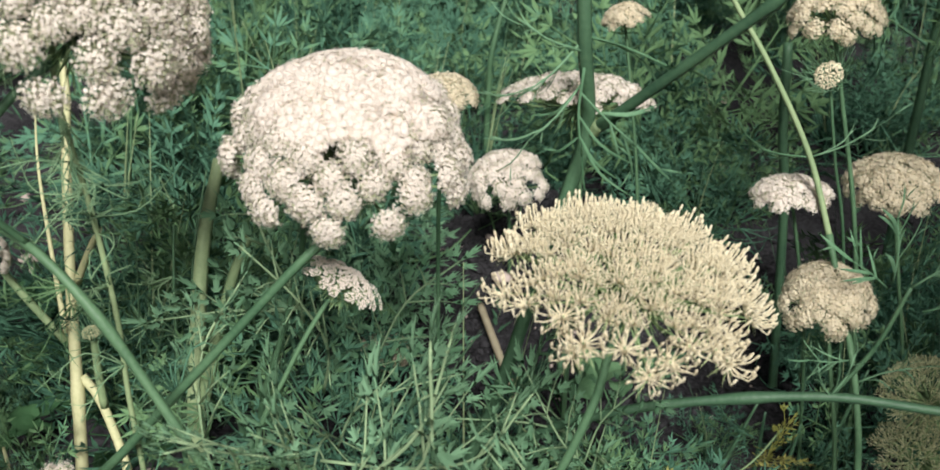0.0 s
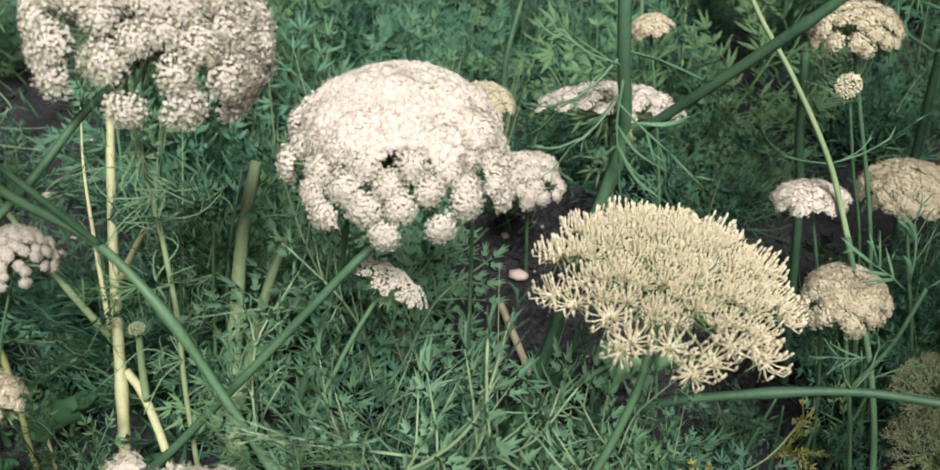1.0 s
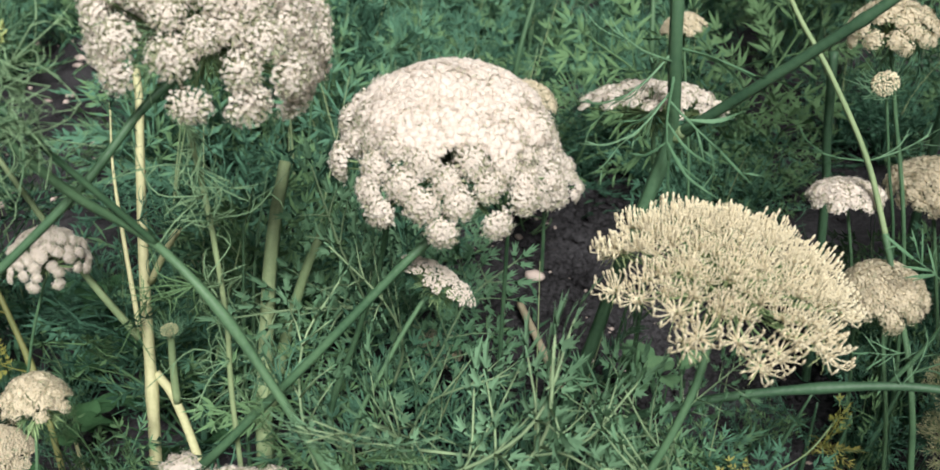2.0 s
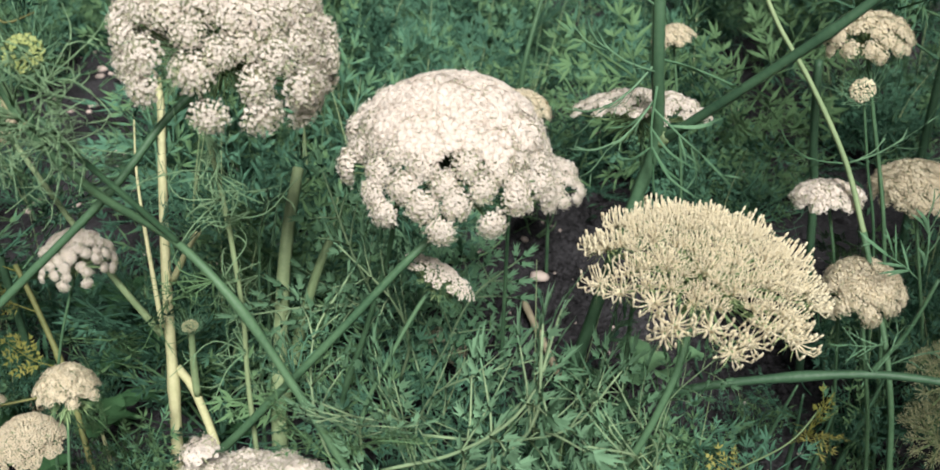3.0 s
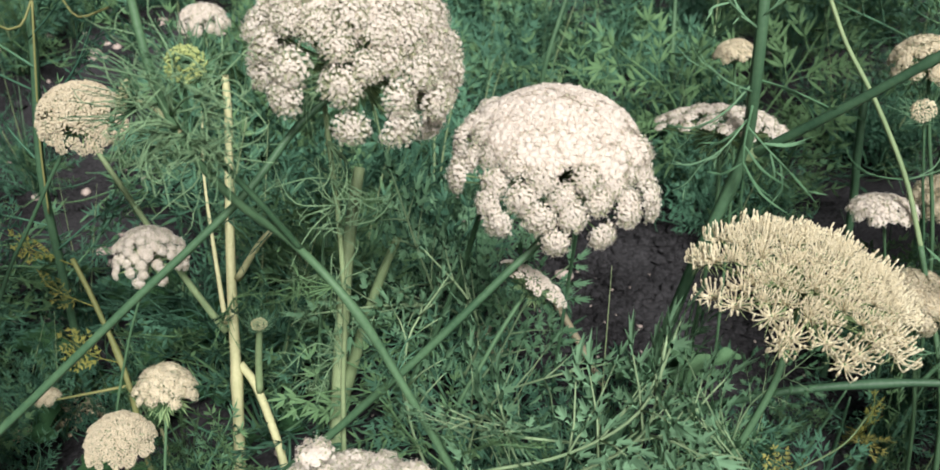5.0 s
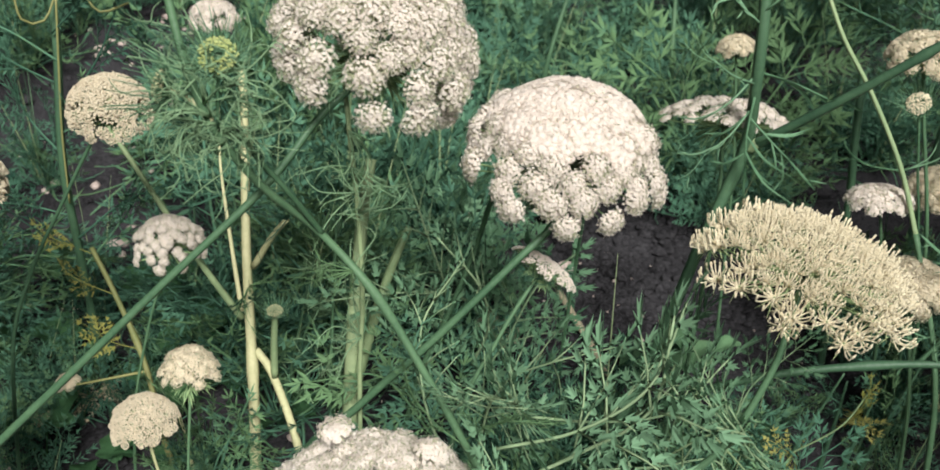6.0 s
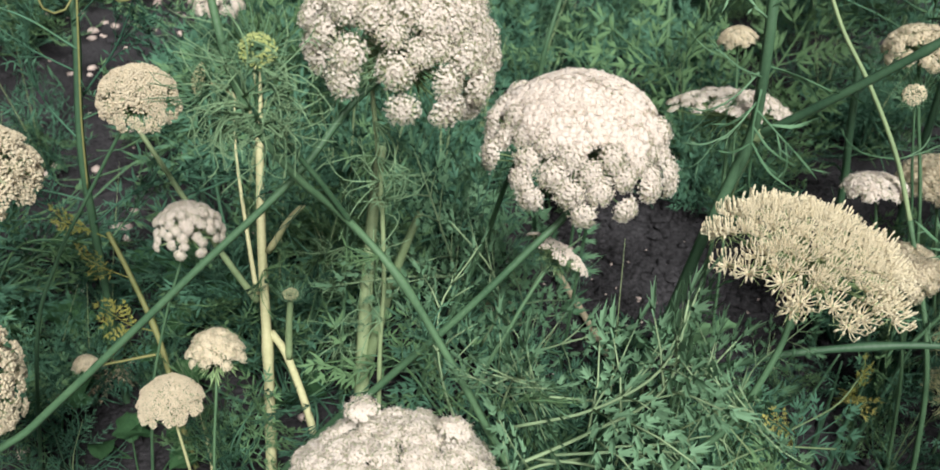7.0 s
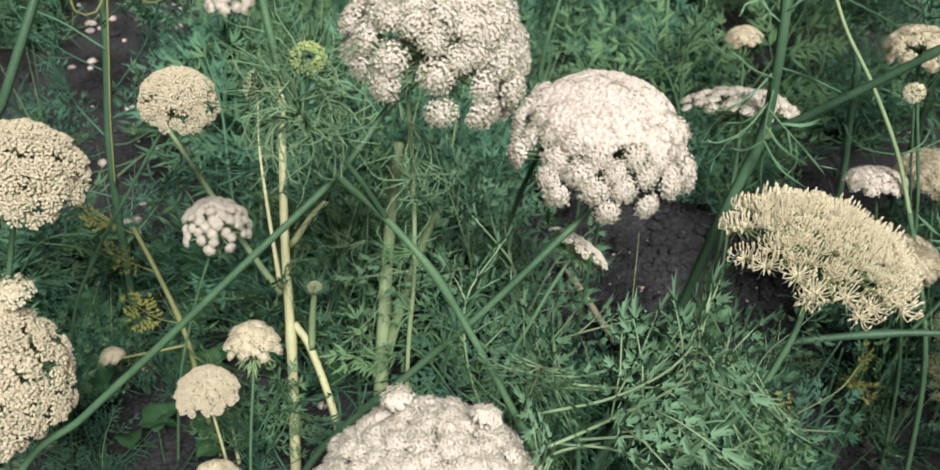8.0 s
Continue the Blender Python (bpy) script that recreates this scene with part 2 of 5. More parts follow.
def umbellet_bud(seed, n=24, radius=0.0100, bud=BUD_CREAM, thick=1.0, sweep=0.0):
    """A little head still in bud: stalks that sweep out and curl up, each with a swollen tip."""
    rng = random.Random(seed)
    sh = Shape()
    for t, w in cap_points(rng, n, 1.5, 0.15):
        o = Vector((math.cos(w), math.sin(w), 0))
        r = radius * rng.uniform(0.85, 1.12)
        out, rise = math.sin(t) * r, r * (0.62 * math.cos(t) + 0.30 - sweep * 0.12 * t)
        a = o * out * (0.62 + 0.1 * sweep) + Vector((0, 0, rise * (0.30 - 0.22 * sweep)))
        b = o * out * (0.97 + 0.08 * sweep) + Vector((0, 0, rise * (0.72 - 0.18 * sweep)))
        c = o * out * 1.02 + Vector((0, 0, rise))
        tube(sh, [Vector((0, 0, -0.001)), a, b, c], 0.00031 * thick, 0.00036 * thick, 4, 0)
        e = (c - b).normalized()
        tube(sh, [c, c + e * 0.0006 * thick, c + e * 0.0014 * thick, c + e * 0.0021 * thick], 0.00048 * thick, 0.00040 * thick, 5, 0, 0.0, ((0.35, 0.8),))
    for k in range(6):
        w = 6.283 * k / 6 + rng.random()
        lobe(sh, Vector((0, 0, -0.001)), Vector((math.cos(w), math.sin(w), -0.5)), Vector((0, 0, 1)), radius * 1.0, 0.0006, 1)
    return sh.mesh("umbellet", bud, PEDICEL)


def umbellet_grain(seed, petal, n=36, radius=0.0096, grain=0.0016):
    """A little tight head of small rounded florets, facing z, its foot at the origin."""
    rng = random.Random(seed)
    sh = Shape()
    for t, w in cap_points(rng, n, 1.6, 0.16):
        o = Vector((math.sin(t) * math.cos(w), math.sin(t) * math.sin(w), math.cos(t) * 0.42)) * radius * rng.uniform(0.82, 1.15)
        tube(sh, [Vector((0, 0, -0.001)), o], 0.0004, 0.0003, 3, 1)
        lump(sh, rng, o, grain * rng.uniform(0.7, 1.15))
        for k in range(3):
            lump(sh, rng, o + Vector((rng.uniform(-1, 1), rng.uniform(-1, 1), rng.uniform(0.1, 1))) * grain * 0.95, grain * rng.uniform(0.3, 0.5))
    return sh.mesh("umbellet", petal, PEDICEL_PALE)


OPEN = [umbellet_open(k, PETAL, 104, 0.0088, 0.00138, 1.42, 5, 2, 0.40) for k in range(4)]
OPEN_TOP = [umbellet_open(200 + k, PETAL, 260, 0.0104, 0.00112, 1.5, 5, 2, 0.20, 0.42, 0.08, 0.72) for k in range(4)]
OPEN_ROUND = [umbellet_open(210 + k, PETAL, 230, 0.0084, 0.00105, 1.8, 5, 2, 0.62, 0.5, 0.3, 0.52) for k in range(4)]
OPEN_LOOSE = [umbellet_open(220 + k, PETAL, 170, 0.0098, 0.00115, 1.85, 5, 2, 0.60, 0.5, 0.5, 0.42) for k in range(4)]
OPEN_SMALL = [umbellet_open(5 + k, PETAL, 90, 0.0086, 0.0014, 1.6, 5, 1, 0.5, 0.4, 0.3, 0.45) for k in range(3)]
OPEN_CREAM = [umbellet_open(10 + k, PETAL_CREAM, 84, 0.0084, 0.0014, 1.6, 5, 1, 0.5, 0.4, 0.3, 0.45) for k in range(3)]
DENSE_CREAM = [umbellet_open(20 + k, PETAL_CREAM, 40, 0.0082, 0.0017, 1.4, 4, 1) for k in range(3)]
BUDS_GREEN = [umbellet_bud(80 + k, 16, 0.010, BUD_GREEN) for k in range(2)]
BUDS = [umbellet_bud(30 + k, 30, 0.0106, BUD_CREAM, 0.85) for k in range(4)]
BUDS_STAR = [umbellet_bud(230 + k, 21, 0.0124, BUD_CREAM, 1.25, 1.0) for k in range(4)]
GRAIN_WHITE = [umbellet_grain(250 + k, PETAL, 20, 0.0100, 0.0021) for k in range(3)]
DENSE_FINE = [umbellet_grain(240 + k, PETAL_CREAM) for k in range(4)]


def umbel(plant, base, axis, radius, height, n, widest, kinds, seed, size=1.0, upright=0.25, bracts=9, label="", gaps=0.0, bract_size=1.0, rings=(), rim=0.28, ring_size=1.0, ring_kinds=None, ring_upright=None, sag=0.0, hollow=None):
    """An umbel on a plant: rays from the base to little heads spread over a rounded cap; bracts below. hollow: a direction and an angle about it with no heads."""
    rng = random.Random(seed)
    turn = Matrix.Translation(base) @ turned_to(axis, rng.random() * 6)
    rays = Shape()
    spots = []
    where = [(t, w, 1.10 - rim * (t / widest) ** 2, kinds) for t, w in cap_points(rng, n, widest, 0.07) if t < 1.0 or rng.random() > gaps]
    for t, count in rings:
        first = rng.random() * 6.28
        where += [(t + rng.uniform(-0.08, 0.08), first + 6.283 * (k + rng.uniform(-0.18, 0.18)) / count, ring_size, ring_kinds or kinds) for k in range(count)]
    for t, w, swell, heads in where:
        p = Vector((math.sin(t) * math.cos(w) * radius, math.sin(t) * math.sin(w) * radius, math.cos(t) * height)) * (rng.uniform(0.975, 1.02) if t < 0.9 else rng.uniform(0.93, 1.05))
        up = upright
        if swell == ring_size and ring_upright is not None:
            p.z -= sag * rng.uniform(0.6, 1.3)
            up = ring_upright
        if hollow and (turn.to_3x3() @ p).angle(Vector(hollow[0])) < hollow[1] * rng.uniform(0.9, 1.1):
            continue
        foot = p * (1 - 0.0035 * size / max(p.length, 0.004))
        bow = Vector((p.x, p.y, 0)) * 0.06
        tube(rays, [Vector((0, 0, 0)), foot * 0.5 - Vector((0, 0, 0.04 * radius)) + bow, foot], 0.0007, 0.0005, 5)
        spots.append((foot, Vector((p.x / radius, p.y / radius, p.z / height)).normalized().lerp(Vector((0, 0, 1)), up), swell, heads))
    for k in range(bracts):
        w = 6.283 * k / bracts + rng.uniform(-0.2, 0.2)
        d = Vector((math.cos(w), math.sin(w), rng.uniform(-0.7, 0.0))).normalized()
        long = radius * rng.uniform(0.4, 0.65) * bract_size
        for q, s in ((0.45, 0.5), (0.65, -0.5), (0.7, 0.4), (1.0, 0)):
            e = (d + Vector((-d.y, d.x, 0)) * s).normalized()
            lobe(rays, d * long * (q if s else 0.4) * 0.7, e, Vector((0, 0, 1)), long * 0.6, 0.0011, 0, 0.2)
        tube(rays, [Vector((0, 0, 0)), d * long * 0.35, d * long * 0.8], 0.0005, 0.0003, 3)
    head = part("umbel", rays.mesh("umbel", RAY), plant, label, turn)
    for at, d, swell, heads in spots:
        k = size * swell * rng.uniform(0.88, 1.12)
        part("umbellet", rng.choice(heads), head, "", Matrix.Translation(at) @ turned_to(d, rng.random() * 6.28) @ Matrix.Diagonal((k, k, k, 1)))
    return head


def stem(plant, name, pts, r0, r1, mat=None, down=True, bulges=(), sides=14, label="", hairs=True, seed=5):
    """A stalk through guide points, its first end at the top; down: it goes on into the ground."""
    pts = [Vector(p) for p in pts]
    if down:
        a, b = pts[-2], pts[-1]
        d = (b - a).normalized().lerp(Vector((0, 0, -1)), 0.5).normalized()
        d.z = min(d.z, -0.35)
        pts.append(b + d * ((b.z + 0.02) / -d.z))
    line = spline(pts, 0.006)
    r0, r1 = r0 * 0.64, r1 * 0.64
    sh = Shape()
    tube(sh, line, r0, r1, sides, 0, 0.05, bulges)
    if hairs:
        rng = random.Random(seed)
        for p, q in zip(line[:-1], line[1:]):
            d, a, b = frame_of(q - p)
            for k in range(2):
                w = rng.random() * 6.28
                o = a * math.cos(w) + b * math.sin(w)
                lobe(sh, p.lerp(q, rng.random()) + o * r0 * 0.8, o - d * 0.4, d, 0.0022 * rng.uniform(0.5, 1.2), 0.0002)
    return part(name, sh.mesh(name, mat or STEM), plant, label)


# ---- leaves ----


def feather(seed, length=0.12, pairs=6, lobes=3, width=0.0028, lobe_long=0.011, spread=0.42, arch=0.35, close=0.7, wild=0.7):
    """A twice-divided carrot leaf, its foot at the origin, that rises along z and bends over towards y."""
    rng = random.Random(seed)
    sh = Shape()
    line = spline([(0, 0, 0), (rng.uniform(-.03, .03) * length, 0.12 * length * arch, 0.42 * length),
                   (rng.uniform(-.1, .1) * length, 0.45 * length * arch, 0.78 * length), (rng.uniform(-.15, .15) * length, 0.9 * length * arch, 0.97 * length)], length / 16)
    tube(sh, line, length * 0.009, length * 0.004, 5)
    n = len(line)
    for i in range(pairs + 1):
        t = min(1.0, 0.3 + 0.7 * (i + (rng.uniform(-0.3, 0.3) if i < pairs else 0)) / pairs)
        k = min(n - 2, int(t * (n - 1)))
        p, d = line[k], (line[k + 1] - line[k]).normalized()
        out = Vector((1, 0, 0))
        nor = d.cross(out)
        sides = (1, -1) if i < pairs else (0,)
        for s in sides:
            reach = length * spread * (1.15 - t) * rng.uniform(0.75, 1.15) + lobe_long * 0.6
            e = (d * rng.uniform(0.55, 0.9) + out * s * rng.uniform(0.7, 1.0) + nor * rng.uniform(-0.35, 0.35)).normalized() if s else d
            tip = p + e * reach - nor * reach * rng.uniform(-0.1, 0.25)
            sub = [p, p.lerp(tip, 0.5) + d * reach * 0.06, tip]
            tube(sh, sub, length * 0.0042, length * 0.002, 3)
            m = max(2, int(reach / (lobe_long * close)))
            side = e.cross(nor).normalized()
            for j in range(1, m + 1):
                q = j / m
                at = sub[0].lerp(sub[1], q * 2) if q < 0.5 else sub[1].lerp(sub[2], q * 2 - 1)
                for z in (1, -1):
                    for h in range(lobes):
                        ld = (e * (0.9 - 0.25 * h) + side * z * (0.45 + 0.35 * h) * rng.uniform(0.6, 1.3) + nor * rng.uniform(-wild, wild)).normalized()
                        lobe(sh, at + ld * lobe_long * 0.08 * h, ld, nor, lobe_long * rng.uniform(0.4, 1.25) * (1.15 - 0.4 * q), width * rng.uniform(0.7, 1.2), 0, rng.uniform(-0.1, 0.35))
            lobe(sh, tip, e, nor, lobe_long, width)
    return sh


def threads(seed, length=0.05, count=9, r=0.00045):
    """A tuft of thread-like, forked and curling leaf segments from the origin, rising along z."""
    rng = random.Random(seed)
    sh = Shape()
    for i in range(count):
        w = rng.random() * 6.28
        lean = rng.uniform(0.3, 1.3)
        o = Vector((math.cos(w), math.sin(w), 0))
        L = length * rng.uniform(0.5, 1.1)
        a = o * math.sin(lean) * L * 0.5 + Vector((0, 0, math.cos(lean) * L * 0.6))
        b = o * math.sin(lean) * L + Vector((rng.uniform(-.4, .4) * L, rng.uniform(-.4, .4) * L, math.cos(lean) * L * rng.uniform(0.2, 1.0)))
        c = b + Vector((rng.uniform(-.3, .3), rng.uniform(-.3, .3), rng.uniform(-.3, .2))) * L
        line = spline([(0, 0, 0), a, b, c], L / 7)
        tube(sh, line, r * 1.3, r * 0.6, 4)
        for k in range(3):
            p = line[rng.randrange(2, len(line) - 2)]
            e = Vector((rng.uniform(-1, 1), rng.uniform(-1, 1), rng.uniform(-0.2, 1))).normalized() + o * 0.5
            q = p + e * L * 0.3
            tube(sh, spline([p, p.lerp(q, 0.5) + o * L * 0.04, q + Vector((0, 0, L * rng.uniform(-0.1, 0.12)))], L / 10), r, r * 0.4, 3)
    return sh


def ribbon_leaf(seed, length=0.09, width=0.0034, count=6, droop=0.5):
    """A leaf of few long, narrow, arching segments, its foot at the origin, rising along z."""
    rng = random.Random(seed)
    sh = Shape()
    axis = spline([(0, 0, 0), (0, 0.05 * length, 0.3 * length), (rng.uniform(-.05, .05) * length, 0.16 * length, 0.55 * length)], length / 10)
    tube(sh, axis, length * 0.011, length * 0.007, 5)
    for i in range(count):
        t = 1.0 if i == 0 else rng.uniform(0.35, 1.0)
        p = axis[int(t * (len(axis) - 1))]
        s = (0, 1, -1)[0 if i == 0 else 1 + i % 2]
        long = length * rng.uniform(0.32, 0.6)
        d = Vector((s * rng.uniform(0.35, 0.8), rng.uniform(-0.1, 0.4), rng.uniform(0.6, 1.0))).normalized()
        bend = Vector((rng.uniform(-0.3, 0.3) + 0.2 * s, 0.6, -0.5)) * droop * long
        line = spline([p, p + d * long * 0.5 + bend * 0.15, p + d * long + bend], long / 8)
        n = len(line)
        side = d.cross(Vector((0, 1, 0.2))).normalized()
        verts, faces = [], []
        for k, q in enumerate(line):
            u = k / (n - 1)
            half = width * 0.5 * (0.35 + 0.65 * math.sin(math.pi * min(1.0, u * 0.8 + 0.15))) * (1 - u ** 5)
            lift = side.cross(d) * half * 0.45
            verts += [q - side * half + lift, q, q + side * half + lift]
        for k in range(n - 1):
            a = 3 * k
            faces += [(a, a + 1, a + 4, a + 3), (a + 1, a + 2, a + 5, a + 4)]
        sh.add(verts, faces)
        if i % 2 == 0:
            lobe(sh, line[n // 2], d + side * rng.choice((-0.8, 0.8)), Vector((0, 1, 0.3)), long * 0.4, width * 0.8)
    return sh


def leaflet(sh, base, d, normal, length, width, rng):
    """A flat leaflet with pointed teeth, folded a little along its midrib."""
    d = d.normalized()
    s = d.cross(normal).normalized()
    u = s.cross(d)
    sag = rng.uniform(0.05, 0.3)

    def at(x, y):
        return base + d * length * x + s * width * y + u * (abs(y) * width * 0.3 - length * sag * x * x)
    rib = [at(0, 0), at(0.33, 0), at(0.62, 0), at(1.0, 0)]
    for z in (1, -1):
        a, b = rng.uniform(0.8, 1.2), rng.uniform(0.8, 1.2)
        edge = [at(0.14, 0.10 * z), at(0.30, 0.24 * z), at(0.60 * a, 0.62 * z * a), at(0.46, 0.22 * z), at(0.84 * b, 0.38 * z * b), at(0.72, 0.14 * z)]
        sh.add(rib + edge, [(0, 1, 5, 4), (1, 5, 6, 7), (1, 7, 2), (2, 7, 8, 9), (2, 9, 3)])


def cut_leaf(seed, length=0.12, pairs=5, size=0.020):
    """A carrot leaf with broad, toothed leaflets, its foot at the origin, that rises along z and bends over towards y."""
    rng = random.Random(seed)
    sh = Shape()
    line = spline([(0, 0, 0), (rng.uniform(-.04, .04) * length, 0.10 * length, 0.40 * length), (rng.uniform(-.1, .1) * length, 0.34 * length, 0.74 * length),
                   (rng.uniform(-.15, .15) * length, 0.66 * length, 0.92 * length)], length / 14)
    tube(sh, line, length * 0.0095, length * 0.005, 5, 1)
    n = len(line)
    for i in range(pairs + 1):
        t = 0.34 + 0.66 * i / pairs
        k = min(n - 2, int(t * (n - 1)))
        p, d = line[k], (line[k + 1] - line[k]).normalized()
        out = Vector((1, 0, 0))
        nor = out.cross(d) * -1
        for z in ((1, -1) if i < pairs else (0,)):
            reach = length * 0.46 * (1.12 - t) * rng.uniform(0.75, 1.2) + size * 0.3
            e = (d * rng.uniform(0.45, 0.8) + out * z * rng.uniform(0.8, 1.0) + nor * rng.uniform(-0.3, 0.3)).normalized() if z else d
            tip = p + e * reach
            tube(sh, [p, p.lerp(tip, 0.5) + d * reach * 0.05, tip], length * 0.006, length * 0.0028, 4, 1)
            side = e.cross(nor).normalized()
            m = max(1, int(reach / (size * 0.70)))
            for j in range(m):
                q = (j + 0.55) / m
                for w in (1, -1):
                    ld = e * 0.75 + side * w * rng.uniform(0.55, 0.95) + nor * rng.uniform(-0.25, 0.25)
                    leaflet(sh, p.lerp(tip, q), ld, nor, size * rng.uniform(0.7, 1.25) * (1.12 - 0.4 * q), size * 0.33, rng)
            leaflet(sh, tip - e * size * 0.15, e, nor, size * rng.uniform(1.0, 1.4), size * 0.36, rng)
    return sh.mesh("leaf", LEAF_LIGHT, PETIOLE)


CUT = [cut_leaf(400 + k, 0.13, 4, 0.019 + 0.003 * (k % 3)) for k in range(5)]
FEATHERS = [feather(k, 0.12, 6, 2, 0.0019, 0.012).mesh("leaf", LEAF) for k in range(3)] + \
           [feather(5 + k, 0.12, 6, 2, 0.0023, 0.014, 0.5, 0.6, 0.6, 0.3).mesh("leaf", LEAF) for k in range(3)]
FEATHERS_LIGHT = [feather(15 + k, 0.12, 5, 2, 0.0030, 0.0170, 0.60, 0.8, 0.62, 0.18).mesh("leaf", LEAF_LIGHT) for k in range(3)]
FEATHERS_DRY = [feather(28 + k, 0.12, 5, 2, 0.003, 0.012).mesh("leaf", DRY) for k in range(2)]
FEATHERS_YELLOW = [feather(25 + k, 0.12, 5, 2, 0.003, 0.012).mesh("leaf", LEAF_YELLOW) for k in range(2)]
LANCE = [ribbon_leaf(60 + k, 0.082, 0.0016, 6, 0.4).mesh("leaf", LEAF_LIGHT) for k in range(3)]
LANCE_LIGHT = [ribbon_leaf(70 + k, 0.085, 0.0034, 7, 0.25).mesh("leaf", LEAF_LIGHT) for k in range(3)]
THREADS = [threads(40 + k).mesh("thread_leaf", LEAF) for k in range(4)]
THREADS_LIGHT = [threads(50 + k, 0.05, 6, 0.00050).mesh("thread_leaf", THREAD) for k in range(3)]


def place(at, d, spin=0.0, k=1.0):
    return Matrix.Translation(at) @ turned_to(d, spin) @ Matrix.Diagonal((k, k, k, 1))


def leaf(plant, kinds, at, d, spin, k, seed=0, name="leaf"):
    return part(name, kinds[seed % len(kinds)], plant, "", place(at, d, spin, k))


# ---- ground ----


def ground_height(x, y):
    far = 1.0 / (1.0 + (x * x + y * y) / 9.0)
    return far * (0.016 * noise.noise((x * 5, y * 5, 0.3)) + 0.008 * noise.noise((x * 21, y * 21, 3.1)) + 0.004 * noise.noise((x * 60, y * 60, 7.7)))


def build_ground():
    n = 330
    u = np.linspace(-1, 1, n)
    s = np.sinh(u * 7.2) / np.sinh(7.2) * 300 + u * 1.1
    verts, faces = [], []
    for j in range(n):
        for i in range(n):
            x, y = float(s[i]), float(s[j]) + 0.4
            verts.append((x, y, ground_height(x, y)))
    for j in range(n - 1):
        for i in range(n - 1):
            a = j * n + i
            faces.append((a, a + 1, a + n + 1, a + n))
    sh = Shape()
    sh.add(verts, faces)
    tagged(new("ground", sh.mesh("ground", SOIL)), "dark brown crumbly garden soil between the plants", "soil", kind="structure")


build_ground()
rng = random.Random(3)
clods, stones = Shape(), Shape()
for k in range(2600):
    x, y = rng.uniform(-1.3, 1.1), rng.uniform(0.0, 2.2)
    r = 0.0025 + 0.009 * rng.random() ** 4
    lump(clods, rng, Vector((x, y, ground_height(x, y) + r * 0.2)), r)
for k in range(6500):
    x, y = 0.07 + rng.gauss(0, 0.10), 0.36 + rng.gauss(0, 0.14)
    r = 0.0011 + 0.0070 * rng.random() ** 3.5
    lump(clods, rng, Vector((x, y, ground_height(x, y) + r * 0.3)), r)
for k in range(220):
    x, y = 0.07 + rng.gauss(0, 0.08), 0.36 + rng.gauss(0, 0.12)
    lump(stones, rng, Vector((x, y, ground_height(x, y) + 0.0006)), rng.uniform(0.0006, 0.0026))
for k in range(420):
    x, y = rng.uniform(-1.3, 1.1), rng.uniform(0.1, 2.2)
    r = 0.0015 + (0.002 if y < 0.45 and x > -0.2 else 0.007) * rng.random() ** 3
    lump(stones, rng, Vector((x, y, ground_height(x, y) + r * 0.25)), r)
for k in range(90):
    x, y = rng.uniform(-1.0, -0.28), rng.uniform(0.35, 1.4)
    r = rng.uniform(0.004, 0.010)
    lump(stones, rng, Vector((x, y, ground_height(x, y) + r * 0.25)), r)
tagged(new("soil_clods", clods.mesh("soil_clods", SOIL, smooth=False)), "loose dark crumbs of soil on the ground", "soil", kind="stuff")
tagged(new("pebbles", stones.mesh("pebbles", PEBBLE)), "small pale pebbles scattered on dark soil", "pebbles", kind="stuff")

# ---- flowering plants ----
WILD = "wild carrot plant"

# The large white umbel.
p = thing("carrot_plant", "tall carrot plant with one large domed white umbel", WILD, "flowering carrots")
stem(p, "stem", [(-0.0145, 0.0451, 0.3130), (-0.0250, 0.0235, 0.2925), (-0.0466, 0.0111, 0.2743), (-0.0960, -0.0035, 0.2266), (-0.1391, -0.0053, 0.1814), (-0.2121, -0.0054, 0.0979)], 0.0034, 0.0045, bulges=((0.55, 0.4),))
umbel(p, (-0.0185, 0.0471, 0.3163), (0.08, -0.08, 1), 0.0595, 0.0545, 64, 0.84, OPEN_TOP, 11, 1.0, 0.0, 10, "domed white umbel in full flower", 0.0, rings=((0.98, 16), (1.19, 15), (1.41, 13), (1.60, 10)), rim=0.12, ring_size=0.92, ring_kinds=OPEN_ROUND)
leaf(p, THREADS, (-0.1113, -0.0021, 0.2083), (-0.3, 0.2, 1), 1.0, 1.0, 1, "thread_leaf")

# The cream umbel still in bud.
p = thing("carrot_plant", "carrot plant with a wide cream umbel still in bud", WILD, "flowering carrots")
stem(p, "stem", [(0.1129, -0.0214, 0.2778), (0.1050, -0.0329, 0.2586), (0.0968, -0.0425, 0.2331), (0.0726, -0.0530, 0.1854), (0.0317, -0.0582, 0.1351)], 0.0030, 0.0042)
umbel(p, (0.1129, -0.0198, 0.2820), (0.20, -0.04, 1), 0.0590, 0.0240, 82, 0.96, BUDS, 12, 0.62, 0.8, 10, "broad cream umbel of radiating unopened buds", 0.0, rings=((1.10, 12), (1.33, 10), (1.57, 9)), rim=0.1, ring_size=1.36, ring_kinds=BUDS_STAR, ring_upright=0.66, sag=0.0015)

